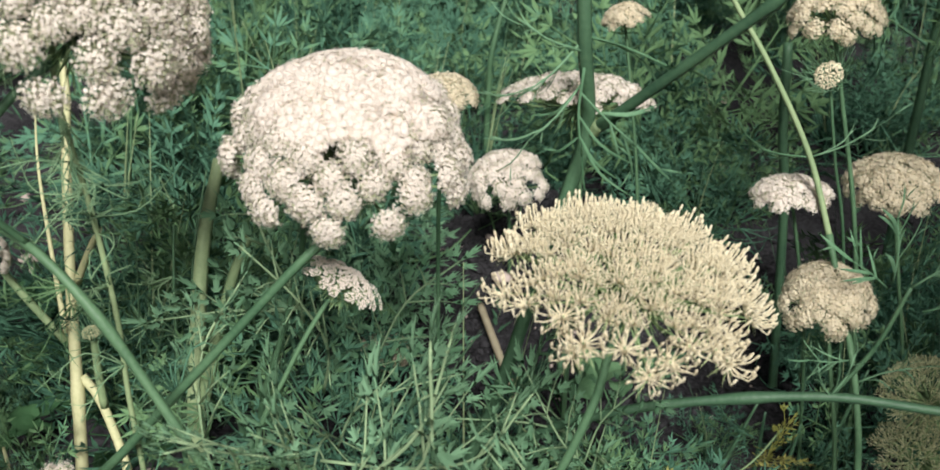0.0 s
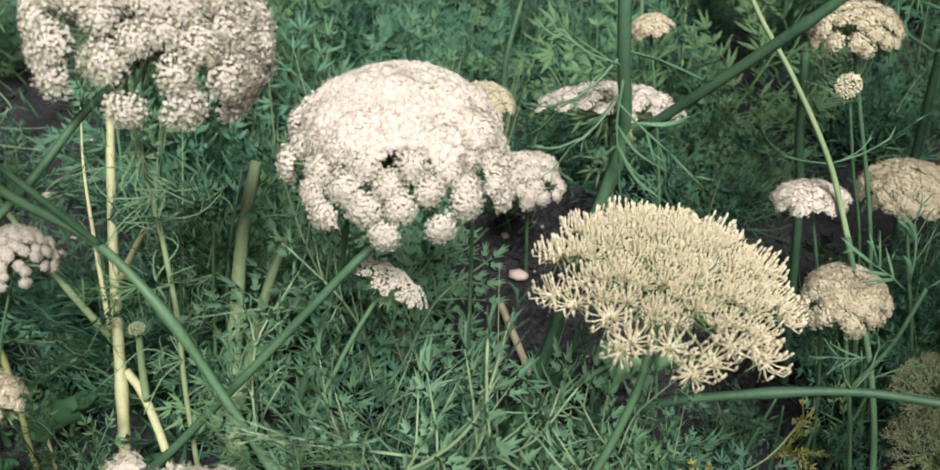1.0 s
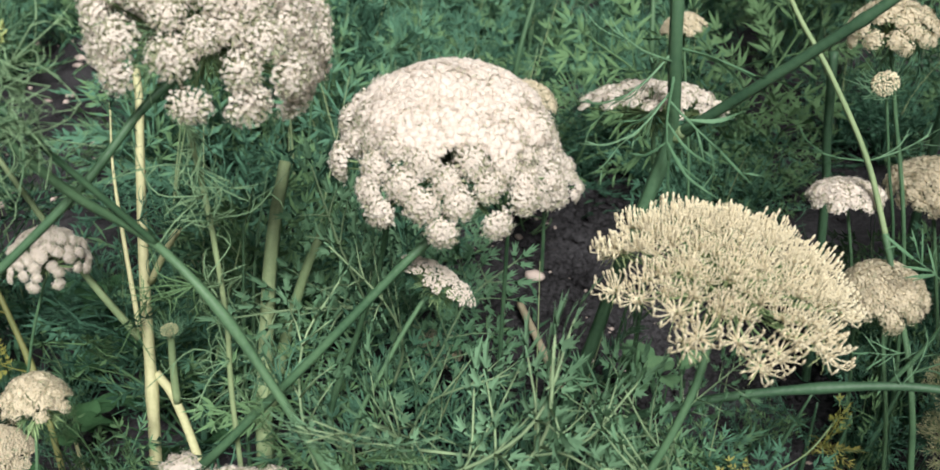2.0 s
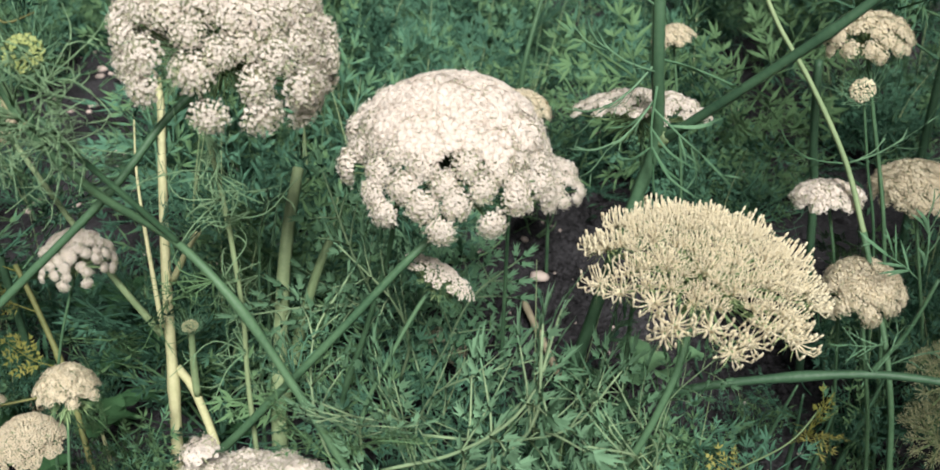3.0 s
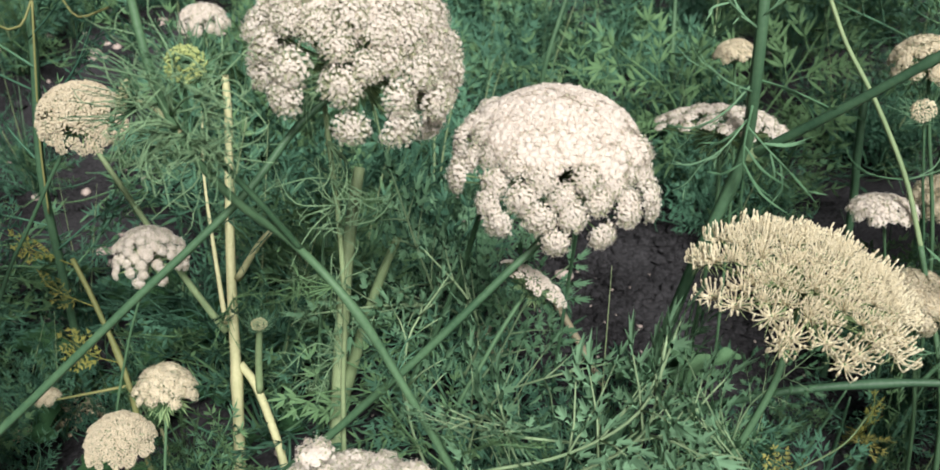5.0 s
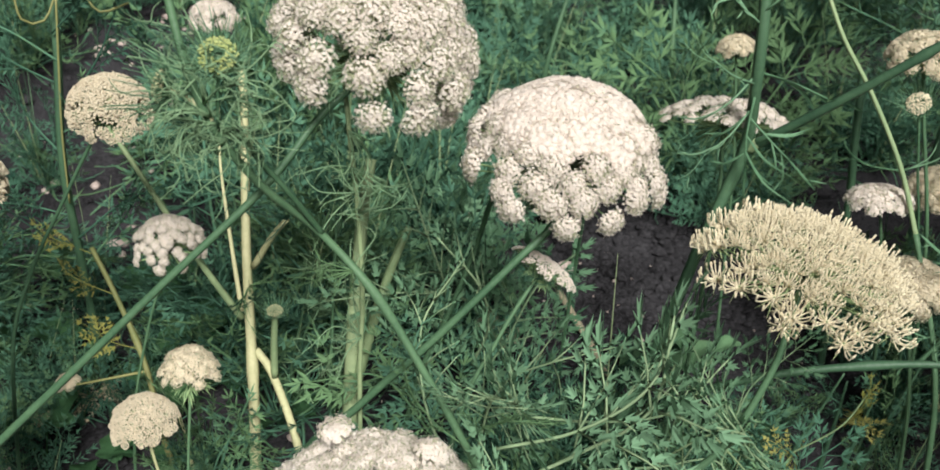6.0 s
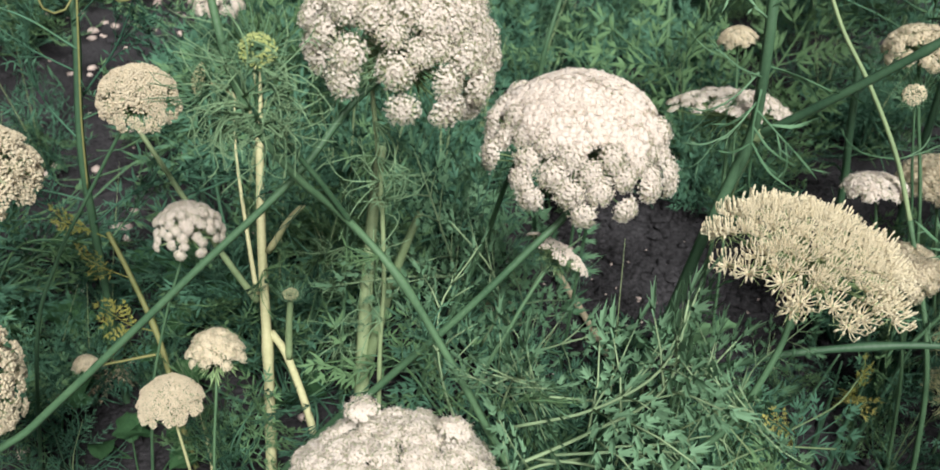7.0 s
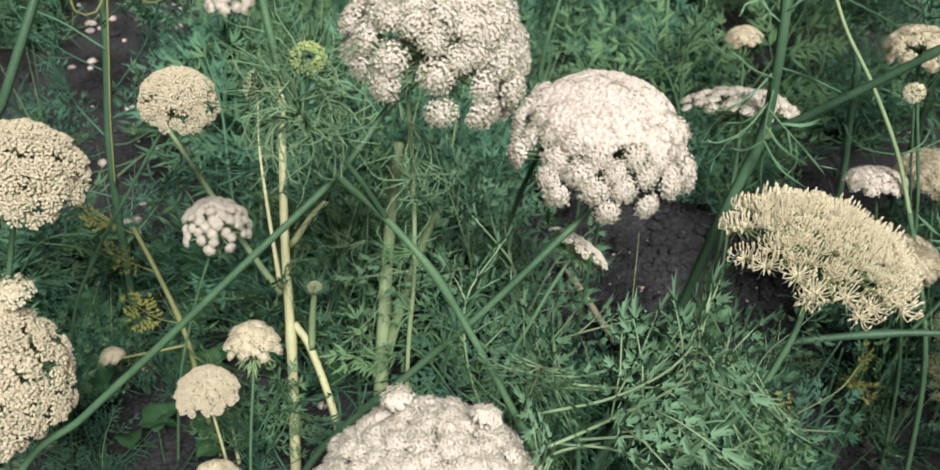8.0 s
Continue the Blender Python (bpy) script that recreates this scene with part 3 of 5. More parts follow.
# The white umbel that leans and shows its hollow underside.
p = thing("carrot_plant", "carrot plant with a leaning white umbel seen from below", WILD, "flowering carrots")
stem(p, "stem", [(-0.1243, 0.0204, 0.3933), (-0.1389, 0.0091, 0.3831), (-0.1560, -0.0038, 0.3701), (-0.1830, -0.0260, 0.3412), (-0.2372, -0.0508, 0.2957), (-0.2894, -0.0702, 0.2496), (-0.3305, -0.0794, 0.2116), (-0.3764, -0.0923, 0.1673)], 0.0030, 0.0040, down=True)
umbel(p, (-0.1275, 0.0204, 0.3933), (0.36, 0.10, 1), 0.0550, 0.0520, 54, 1.20, OPEN_LOOSE, 13, 1.0, 0.08, 26, "leaning white umbel with loose lower heads", 0.0, 1.0, rings=((1.48, 13), (1.80, 11)), ring_size=0.92, hollow=((-0.20, -0.90, 0.42), 0.15))
for k, d in enumerate(((-0.2, -0.9, 0.5), (0.0, -0.9, 0.3), (-0.35, -0.9, 0.2), (0.15, -0.9, 0.5), (-0.1, -0.8, 0.7))):
    leaf(p, THREADS_LIGHT, Vector((-0.1275, 0.0204, 0.3933)) + Vector(d) * 0.026, d, k * 1.7, 0.60, k, "bract")
stem(p, "side_stem", [(-0.1452, 0.0328, 0.3919), (-0.1421, 0.0157, 0.3649), (-0.1390, 0.0133, 0.3050), (-0.1390, 0.0101, 0.2435), (-0.1432, 0.0066, 0.1810)], 0.0020, 0.0026, STEM_GREENPALE)
for k, (at, d) in enumerate((((-0.1414, 0.0109, 0.3575), (0.6, -0.3, -0.2)), ((-0.1397, 0.0105, 0.3193), (-0.8, -0.3, 0.3)), ((-0.1390, 0.0133, 0.3050), (0.9, -0.4, 0.2)), ((-0.1390, 0.0122, 0.2656), (-0.5, -0.5, 0.5)), ((-0.1399, 0.0078, 0.2209), (-0.8, 0, 0.4)), ((-0.1411, 0.0094, 0.3363), (0.2, -0.9, 0.2)))):
    leaf(p, THREADS_LIGHT, at, d, k, 0.75, k, "thread_leaf")

# The broad white dome low in the foreground.
p = thing("carrot_plant", "low carrot plant with a broad white dome", WILD, "flowering carrots")
stem(p, "stem", [(-0.1274, -0.0922, 0.1385), (-0.1242, -0.1060, 0.0980), (-0.1199, -0.1223, 0.0351)], 0.0034, 0.0040)
umbel(p, (-0.1300, -0.0910, 0.1404), (0.0, 0.0, 1), 0.0730, 0.0640, 180, 1.55, OPEN_ROUND, 14, 0.86, 0.05, 8, "broad domed cream-white umbel in flower")
part("umbellet", OPEN[0], p, "", place((-0.1492, -0.0656, 0.2105), (-0.1, 0, 1), 0, 1.15))
part("umbellet", OPEN[1], p, "", place((-0.0954, -0.0773, 0.2060), (0.2, 0, 1), 0, 1.1))

# The plant with two yellow buds and a mass of thread-like bracts.
p = thing("carrot_plant", "young carrot plant with two yellow-green closed buds", WILD, "flowering carrots")
stem(p, "stem", [(-0.2174, -0.0358, 0.4817), (-0.2119, -0.0462, 0.4471), (-0.2045, -0.0559, 0.4136), (-0.1949, -0.0529, 0.3818), (-0.1785, -0.0403, 0.3472), (-0.1566, -0.0197, 0.3109), (-0.1275, -0.0287, 0.2772), (-0.1003, -0.0413, 0.2319), (-0.0755, -0.0540, 0.1862), (-0.0551, -0.0630, 0.1366)], 0.0030, 0.0042, bulges=((0.42, 0.35),))
stem(p, "branch", [(-0.1909, -0.0551, 0.3938), (-0.1806, -0.0448, 0.3680), (-0.1689, -0.0364, 0.3451), (-0.1549, -0.0188, 0.3087)], 0.0020, 0.0028, STEM, down=False, hairs=False)
stem(p, "bud_stalk", [(-0.1914, -0.0524, 0.4206), (-0.1923, -0.0569, 0.4077), (-0.1952, -0.0539, 0.3857)], 0.0013, 0.0016, STEM, down=False, hairs=False)
stem(p, "bud_stalk", [(-0.2181, -0.0487, 0.4046), (-0.2079, -0.0537, 0.4036), (-0.1970, -0.0558, 0.3920)], 0.0014, 0.0018, STEM_PALE, down=False, hairs=False)


def closed_bud(plant, at, d, size, seed, mat, open_ring=0.0):
    """A closed umbel: bud heads drawn together in a tight cup inside long thin bracts."""
    rng = random.Random(seed)
    sh = Shape()
    turn = Matrix.Translation(at) @ turned_to(d)
    for t, w in cap_points(rng, 300, 1.35, 0.10):
        if t < open_ring:
            continue
        e = Vector((math.sin(t) * math.cos(w), math.sin(t) * math.sin(w), math.cos(t) * 0.6))
        q = e * size * rng.uniform(0.88, 1.06)
        lump(sh, rng, q, size * rng.uniform(0.05, 0.08))
        tube(sh, [q * 0.5 - Vector((0, 0, size * 0.1)), q], size * 0.05, size * 0.05, 3, 1)
    for k in range(26):
        w = 6.283 * k / 26
        o = Vector((math.cos(w), math.sin(w), 0))
        tip = o * size * rng.uniform(1.0, 2.6) + Vector((0, 0, size * rng.uniform(0.4, 3.0)))
        tube(sh, spline([Vector((0, 0, -size * 0.4)), o * size * 1.1, tip], size / 3), size * 0.05, size * 0.02, 4, 1)
        f = o * size * 1.1
        g = f + (o + Vector((-o.y, o.x, 0)) * rng.uniform(-1, 1)) * size * 0.7 + Vector((0, 0, size * 0.8))
        tube(sh, spline([f, f.lerp(g, 0.5), g], size / 3), size * 0.04, size * 0.02, 3, 1)
    part("bud", sh.mesh("bud", mat, LEAF_LIGHT), plant, "closed bud with thread-like bracts", turn)


closed_bud(p, (-0.1911, -0.0515, 0.4221), (0.1, -0.75, 0.65), 0.0090, 1, BUD_YELLOW, 0.35)
closed_bud(p, (-0.2196, -0.0480, 0.4056), (-0.9, -0.3, 0.35), 0.0085, 2, BUD_GREEN)
for k, (at, d, s) in enumerate((((-0.1955, -0.0565, 0.3910), (-0.7, -0.4, 0.1), 1.0), ((-0.1948, -0.0555, 0.3889), (0.8, -0.3, 0.5), 0.9), ((-0.1968, -0.0566, 0.3944), (0.2, -0.3, 0.9), 1.0), ((-0.1939, -0.0545, 0.3850), (0.6, -0.5, -0.3), 0.8),
                               ((-0.1992, -0.0579, 0.4016), (0.5, 0.2, 1), 1.1), ((-0.1918, -0.0535, 0.3811), (-0.8, -0.3, -0.3), 0.8))):
    leaf(p, THREADS_LIGHT, at, d, k * 1.3, s * 0.85, k, "thread_leaf")
for k in range(9):
    w = 6.283 * k / 9
    at = Vector((-0.1955 + 0.010 * math.cos(w), -0.0545, 0.4010 + 0.012 * math.sin(w)))
    leaf(p, THREADS_LIGHT, at, (math.cos(w), -0.25, math.sin(w) + 0.25), k * 2.1, 0.62 + 0.1 * (k % 3), k, "thread_leaf")
leaf(p, THREADS, (-0.1390, -0.0256, 0.2903), (-0.9, -0.1, -0.3), 1.0, 0.8, 1, "thread_leaf")
leaf(p, FEATHERS, (-0.0755, -0.0540, 0.1862), (-0.7, 0.1, 0.5), 0.6, 0.5, 1)
leaf(p, FEATHERS, (-0.0786, -0.0518, 0.1894), (0.4, -0.2, 0.6), 2.6, 0.55, 2)

# Pale, ripening stalk with branches.
p = thing("carrot_plant", "pale straw-coloured branching carrot stalk", WILD, "ripening stalks")
stem(p, "stem", [(-0.2491, 0.2359, 0.3082), (-0.2465, 0.2234, 0.2848), (-0.2453, 0.2047, 0.2590), (-0.2437, 0.1611, 0.1803), (-0.2386, 0.1128, 0.0946), (-0.2366, 0.0675, 0.0039)], 0.0044, 0.0072, STEM_PALE, bulges=((0.62, 0.2),), hairs=False)
stem(p, "branch", [(-0.3355, 0.1656, 0.2997), (-0.3144, 0.1512, 0.2696), (-0.2749, 0.1386, 0.1975), (-0.2472, 0.1379, 0.1430)], 0.0024, 0.0042, STEM_GREENPALE, down=False, hairs=False)
stem(p, "branch", [(-0.2630, 0.2131, 0.2892), (-0.2630, 0.1947, 0.2504), (-0.2575, 0.1731, 0.2073), (-0.2475, 0.1421, 0.1460)], 0.0008, 0.0030, STEM_PALE, down=False, hairs=False)
stem(p, "branch", [(-0.2064, 0.1457, 0.2259), (-0.2196, 0.1531, 0.2079), (-0.2381, 0.1565, 0.1775)], 0.0030, 0.0042, STEM_PALE, down=False, hairs=False)
stem(p, "branch", [(-0.1988, 0.0814, 0.0304), (-0.2096, 0.1032, 0.0637), (-0.2254, 0.1226, 0.1022), (-0.2371, 0.1284, 0.1196)], 0.0050, 0.0050, STEM_PALE, down=False, hairs=False)
stem(p, "branch", [(-0.2174, 0.1226, 0.1596), (-0.2209, 0.1221, 0.1303), (-0.2230, 0.1206, 0.0994)], 0.0036, 0.0046, STEM_GREENPALE, down=False, hairs=False)
closed_bud(p, (-0.2171, 0.1201, 0.1614), (0.1, -0.3, 1), 0.006, 3, BUD_GREEN)
stem(p, "stalk", [(-0.3000, 0.1131, 0.0695), (-0.2911, 0.0967, 0.0444), (-0.2813, 0.0697, 0.0026)], 0.0018, 0.0028, STEM_PALE, down=True, hairs=False)
for k, at in enumerate(((-0.2454, 0.1776, 0.2158), (-0.2064, 0.1457, 0.2259), (-0.2423, 0.1506, 0.1638), (-0.2491, 0.2346, 0.3061), (-0.2630, 0.2119, 0.2872))):
    leaf(p, THREADS, at, (0.8 - 0.9 * (k % 2), -0.4, 0.4), k, 0.9, k, "thread_leaf")

# Smaller umbels to the left of the stalk.
p = thing("carrot_plant", "slender carrot plant with a round dense cream umbel", WILD, "flowering carrots")
stem(p, "stem", [(-0.2849, 0.0509, 0.3486), (-0.2961, 0.0427, 0.3344), (-0.3218, 0.0420, 0.2928), (-0.3529, 0.0471, 0.2410), (-0.3868, 0.0594, 0.1627)], 0.0016, 0.0024, STEM_DARK)
umbel(p, (-0.2849, 0.0509, 0.3486), (0.08, -0.12, 1), 0.0240, 0.0240, 130, 1.75, DENSE_FINE, 21, 0.44, 0.1, 8, "round dense cream umbel", 0.28)
p = thing("carrot_plant", "slender carrot plant with a small round white umbel", WILD, "flowering carrots")
stem(p, "stem", [(-0.2891, 0.1253, 0.2124), (-0.2941, 0.1153, 0.1960), (-0.3090, 0.1075, 0.1537), (-0.3280, 0.0992, 0.0819)], 0.0014, 0.0020)
umbel(p, (-0.2891, 0.1253, 0.2124), (0.05, 0, 1), 0.0255, 0.0240, 26, 0.92, OPEN_ROUND, 22, 0.54, 0.1, 8, "small round white umbel of separate heads", rings=((1.13, 13), (1.43, 12), (1.74, 8)), ring_size=0.80, ring_kinds=OPEN_ROUND)
p = thing("carrot_plant", "slender carrot plant with a flat-topped cream umbel", WILD, "flowering carrots")
stem(p, "stem", [(-0.2436, -0.0100, 0.1999), (-0.2440, -0.0200, 0.1840), (-0.2490, -0.0367, 0.1192)], 0.0013, 0.0018)
umbel(p, (-0.2436, -0.0096, 0.2006), (0.0, 0.12, 1), 0.0185, 0.0215, 34, 1.3, OPEN_CREAM, 23, 0.55, 0.3, 14, "flat-topped cream umbel above drooping bracts", 0.0, 1.5)
p = thing("carrot_plant", "slender carrot plant with a domed cream umbel", WILD, "flowering carrots")
stem(p, "stem", [(-0.2776, -0.0081, 0.1615), (-0.2732, -0.0161, 0.1493), (-0.2661, -0.0237, 0.1003)], 0.0014, 0.0018, STEM_PALE)
umbel(p, (-0.2776, -0.0081, 0.1615), (-0.05, -0.05, 1), 0.0210, 0.0215, 100, 1.5, DENSE_FINE, 24, 0.38, 0.2, 8, "domed dense cream umbel", 0.02)
p = thing("carrot_plant", "carrot plant with a wide layered cream umbel", WILD, "flowering carrots")
stem(p, "stem", [(-0.3661, -0.0153, 0.3284), (-0.3720, -0.0226, 0.2974), (-0.3840, -0.0281, 0.2496), (-0.4029, -0.0319, 0.1662)], 0.0026, 0.0034)
umbel(p, (-0.3661, -0.0153, 0.3284), (-0.05, 0.05, 1), 0.0400, 0.0370, 150, 1.75, DENSE_FINE, 25, 0.58, 0.3, 8, "wide layered cream umbel", 0.02)
p = thing("carrot_plant", "carrot plant with a tall domed cream umbel", WILD, "flowering carrots")
stem(p, "stem", [(-0.3851, -0.0768, 0.2285), (-0.3903, -0.0884, 0.1906), (-0.3986, -0.1004, 0.1331)], 0.0026, 0.0034)
umbel(p, (-0.3851, -0.0756, 0.2305), (0.05, -0.1, 1), 0.0490, 0.0500, 190, 1.85, DENSE_FINE, 26, 0.62, 0.1, 8, "tall domed cream umbel", 0.02)
part("umbellet", DENSE_CREAM[0], p, "", place((-0.3644, -0.0560, 0.2827), (0, -0.1, 1), 0, 1.5))
p = thing("carrot_plant", "low carrot plant with a small white umbel", WILD, "flowering carrots")
stem(p, "stem", [(-0.2655, -0.0619, 0.1338), (-0.2644, -0.0718, 0.1181), (-0.2665, -0.0790, 0.0688)], 0.0014, 0.0018)
umbel(p, (-0.2655, -0.0611, 0.1351), (0, 0, 1), 0.0155, 0.0150, 40, 1.5, OPEN_CREAM, 27, 0.5, 0.2, 6, "small white umbel")

# Dark stalk with yellow loops at the upper edge of the plot.
p = thing("carrot_plant", "dark green carrot stalk with yellow curling branches", WILD, "leafy stalks")
stem(p, "stem", [(-0.3690, 0.2092, 0.4029), (-0.3685, 0.1935, 0.3404), (-0.3754, 0.1779, 0.2584), (-0.3813, 0.1847, 0.1745)], 0.0046, 0.0052, STEM_DARK)
stem(p, "branch", [(-0.3836, 0.1785, 0.3901), (-0.3808, 0.1750, 0.3661), (-0.3691, 0.1837, 0.3623), (-0.3604, 0.1948, 0.3810)], 0.0013, 0.0013, STEM_OCHRE, down=False, hairs=False)
stem(p, "branch", [(-0.3612, 0.1925, 0.3773), (-0.3647, 0.1815, 0.3310), (-0.3697, 0.1739, 0.2808), (-0.3754, 0.1737, 0.2234)], 0.0013, 0.0011, STEM_OCHRE, down=False, hairs=False)
stem(p, "branch", [(-0.3510, 0.2141, 0.3751), (-0.3376, 0.2051, 0.3622), (-0.3200, 0.2176, 0.3652)], 0.0013, 0.0013, STEM_OCHRE, down=False, hairs=False)
for k, at in enumerate(((-0.3717, 0.1888, 0.3137), (-0.3732, 0.1786, 0.2786), (-0.3786, 0.1818, 0.2077), (-0.3680, 0.1886, 0.3515), (-0.3823, 0.1861, 0.1765))):
    leaf(p, FEATHERS, at, (-0.8 + 1.5 * (k % 2), -0.2, 0.5), k * 2.0, 0.7, k)
    leaf(p, FEATHERS, Vector(at) - Vector((0, 0, 0.02)), (0.6 - 1.4 * (k % 2), 0.3, 0.6), k * 1.3, 0.9, k + 2)
p = thing("carrot_plant", "thick dark green stalk leaning over the plot", WILD, "leafy stalks")
stem(p, "stem", [(-0.3679, 0.1024, 0.4214), (-0.3791, 0.0831, 0.3894), (-0.3972, 0.0694, 0.3468), (-0.4291, 0.0628, 0.2763)], 0.0046, 0.0052, STEM_DARK)
p = thing("carrot_plant", "yellowing leaning carrot stalk with small leaves", WILD, "ripening stalks")
stem(p, "stem", [(-0.3714, 0.1856, 0.1769), (-0.3516, 0.1647, 0.1459), (-0.3278, 0.1357, 0.1023), (-0.3127, 0.1080, 0.0411), (-0.2971, 0.0875, -0.0085)], 0.0030, 0.0038, STEM_OCHRE, bulges=((0.35, 0.4),), hairs=False)
for k, at in enumerate(((-0.3699, 0.1828, 0.1727), (-0.3516, 0.1647, 0.1459), (-0.3328, 0.1412, 0.1106))):
    leaf(p, FEATHERS_YELLOW, at, (-0.9, -0.1, 0.4), k, 0.4, k)
umbel(p, (-0.3884, 0.1287, 0.0845), (-0.2, 0, 1), 0.010, 0.009, 14, 1.3, OPEN_CREAM, 28, 0.5, 0.2, 4, "small yellowed umbel")
stem(p, "branch", [(-0.3884, 0.1282, 0.0836), (-0.3626, 0.1295, 0.0886), (-0.3253, 0.1316, 0.0961)], 0.0012, 0.0018, STEM_OCHRE, down=False, hairs=False)

# Thick dark stalk that crosses the plot, with its long side branch.
p = thing("carrot_plant", "thick dark carrot stalk with a long side branch", WILD, "leafy stalks")
stem(p, "stem", [(0.0968, 0.0946, 0.4606), (0.0969, 0.0766, 0.4131), (0.0979, 0.0711, 0.3668), (0.0998, 0.0791, 0.3140), (0.0796, 0.0712, 0.2520), (0.0510, 0.0542, 0.1653), (0.0000, 0.0282, 0.0430)], 0.0052, 0.0068, STEM_DARK, bulges=((0.33, 0.15),))
stem(p, "branch", [(0.2046, 0.0273, 0.4219), (0.1801, 0.0320, 0.3985), (0.1422, 0.0516, 0.3596), (0.1045, 0.0780, 0.3183)], 0.0040, 0.0046, STEM_DARK, down=False, bulges=((0.97, 0.25), (0.25, 0.25)))
stem(p, "joint", [(0.1063, 0.0753, 0.3218), (0.1028, 0.0790, 0.3159)], 0.0050, 0.0056, STEM_GREENPALE, down=False, hairs=False)
for k, (at, d, s) in enumerate((((0.0959, 0.0691, 0.3634), (-0.7, -0.2, 0.2), 0.75), ((0.0959, 0.0712, 0.3667), (-0.5, -0.4, -0.6), 0.85), ((0.0967, 0.0732, 0.3701), (0.9, -0.2, -0.1), 0.95), ((0.0978, 0.0695, 0.3548), (-0.25, -0.4, -1), 0.95),
                               ((0.0957, 0.0679, 0.3426), (0.8, -0.5, -0.8), 0.85), ((0.0961, 0.0734, 0.3985), (-0.8, -0.1, 0.5), 0.8), ((0.0961, 0.0726, 0.4067), (0.6, -0.2, 0.5), 0.9), ((0.0965, 0.0699, 0.3460), (-0.55, -0.5, -0.8), 0.8))):
    leaf(p, LANCE, at, d, k * 1.1, s, k)

# Thin pale stalk beside it.
p = thing("carrot_plant", "thin pale angled stalk with narrow leaves", WILD, "ripening stalks")
stem(p, "stem", [(0.1784, 0.1922, 0.3825), (0.1902, 0.1773, 0.3547), (0.2107, 0.1594, 0.3206), (0.2336, 0.1377, 0.2736), (0.2449, 0.1128, 0.2304)], 0.0022, 0.0029, STEM_GREENPALE, down=False)
stem(p, "lower_stem", [(0.2442, 0.1146, 0.2332), (0.2541, 0.0840, 0.1825), (0.2582, 0.0670, 0.1521), (0.2617, 0.0505, 0.1024)], 0.0029, 0.0036, STEM, bulges=((0.01, 0.3),))
for k, (at, d, s) in enumerate((((0.2342, 0.1371, 0.2723), (0.8, -0.3, 0.3), 0.8), ((0.2342, 0.1371, 0.2723), (-0.8, 0.2, -0.1), 0.7), ((0.2557, 0.0772, 0.1703), (-0.6, -0.4, 0.2), 0.6), ((0.2573, 0.0704, 0.1582), (0.7, -0.2, 0.8), 0.7))):
    leaf(p, LANCE, at, d, k, s, k)
stem(p, "branch", [(0.2791, 0.0737, 0.2220), (0.2643, 0.0689, 0.1850), (0.2433, 0.0662, 0.1527)], 0.0018, 0.0026, STEM, down=False)
for k, (at, d, s) in enumerate((((0.2693, 0.0748, 0.2253), (0.1, -0.1, 1), 0.75), ((0.2659, 0.0730, 0.2226), (-0.6, -0.3, 0.7), 0.6), ((0.2791, 0.0737, 0.2220), (0.6, -0.2, 0.9), 0.8), ((0.2855, 0.0675, 0.2103), (0.8, -0.3, 0.3), 0.8))):
    leaf(p, LANCE_LIGHT, at, d, k * 1.7, s, k)

# The long stalk that lies almost level.
p = thing("carrot_plant", "long bent green stalk lying almost level", WILD, "leafy stalks")
stem(p, "stem", [(0.3165, -0.0154, 0.2026), (0.2688, -0.0072, 0.2027), (0.2186, 0.0017, 0.2044), (0.1602, 0.0097, 0.1956), (0.1122, 0.0160, 0.1823), (0.0742, 0.0242, 0.1610), (0.0394, 0.0339, 0.1216)], 0.0034, 0.0046, STEM_DARK, bulges=((0.30, 0.35),))
leaf(p, LANCE, (0.2186, 0.0020, 0.2049), (-0.5, -0.3, 0.6), 0, 0.55, 1)
leaf(p, LANCE, (0.2186, 0.0020, 0.2049), (0.6, 0, 0.8), 0, 0.55, 2)

# Dark old stalks low beside it.
p = thing("carrot_plant", "dark leaning old stalks low among the leaves", WILD, "leafy stalks")
for pts in ([(0.2130, 0.1020, 0.1180), (0.1980, 0.1000, 0.0760), (0.1830, 0.0960, 0.0340)], [(0.2420, 0.1020, 0.1000), (0.2360, 0.1000, 0.0640), (0.2290, 0.0970, 0.0250)], [(0.2210, 0.1100, 0.1040), (0.2180, 0.1070, 0.0600), (0.2140, 0.1040, 0.0250)], [(0.2850, 0.1200, 0.1300), (0.2700, 0.1150, 0.0800), (0.2540, 0.1100, 0.0300)]):
    stem(p, "stalk", pts, 0.0012, 0.0050, STEM_DARK, hairs=False)
for k, (at, d) in enumerate((((0.2150, 0.1000, 0.0900), (-0.6, -0.3, 0.5)), ((0.2380, 0.0980, 0.0700), (0.7, -0.3, 0.5)), ((0.2200, 0.1050, 0.0700), (0.1, -0.6, 0.6)), ((0.2700, 0.1100, 0.0900), (0.6, -0.4, 0.4)))):
    leaf(p, FEATHERS_YELLOW if k == 2 else FEATHERS, at, d, k * 1.4, 0.5, k)

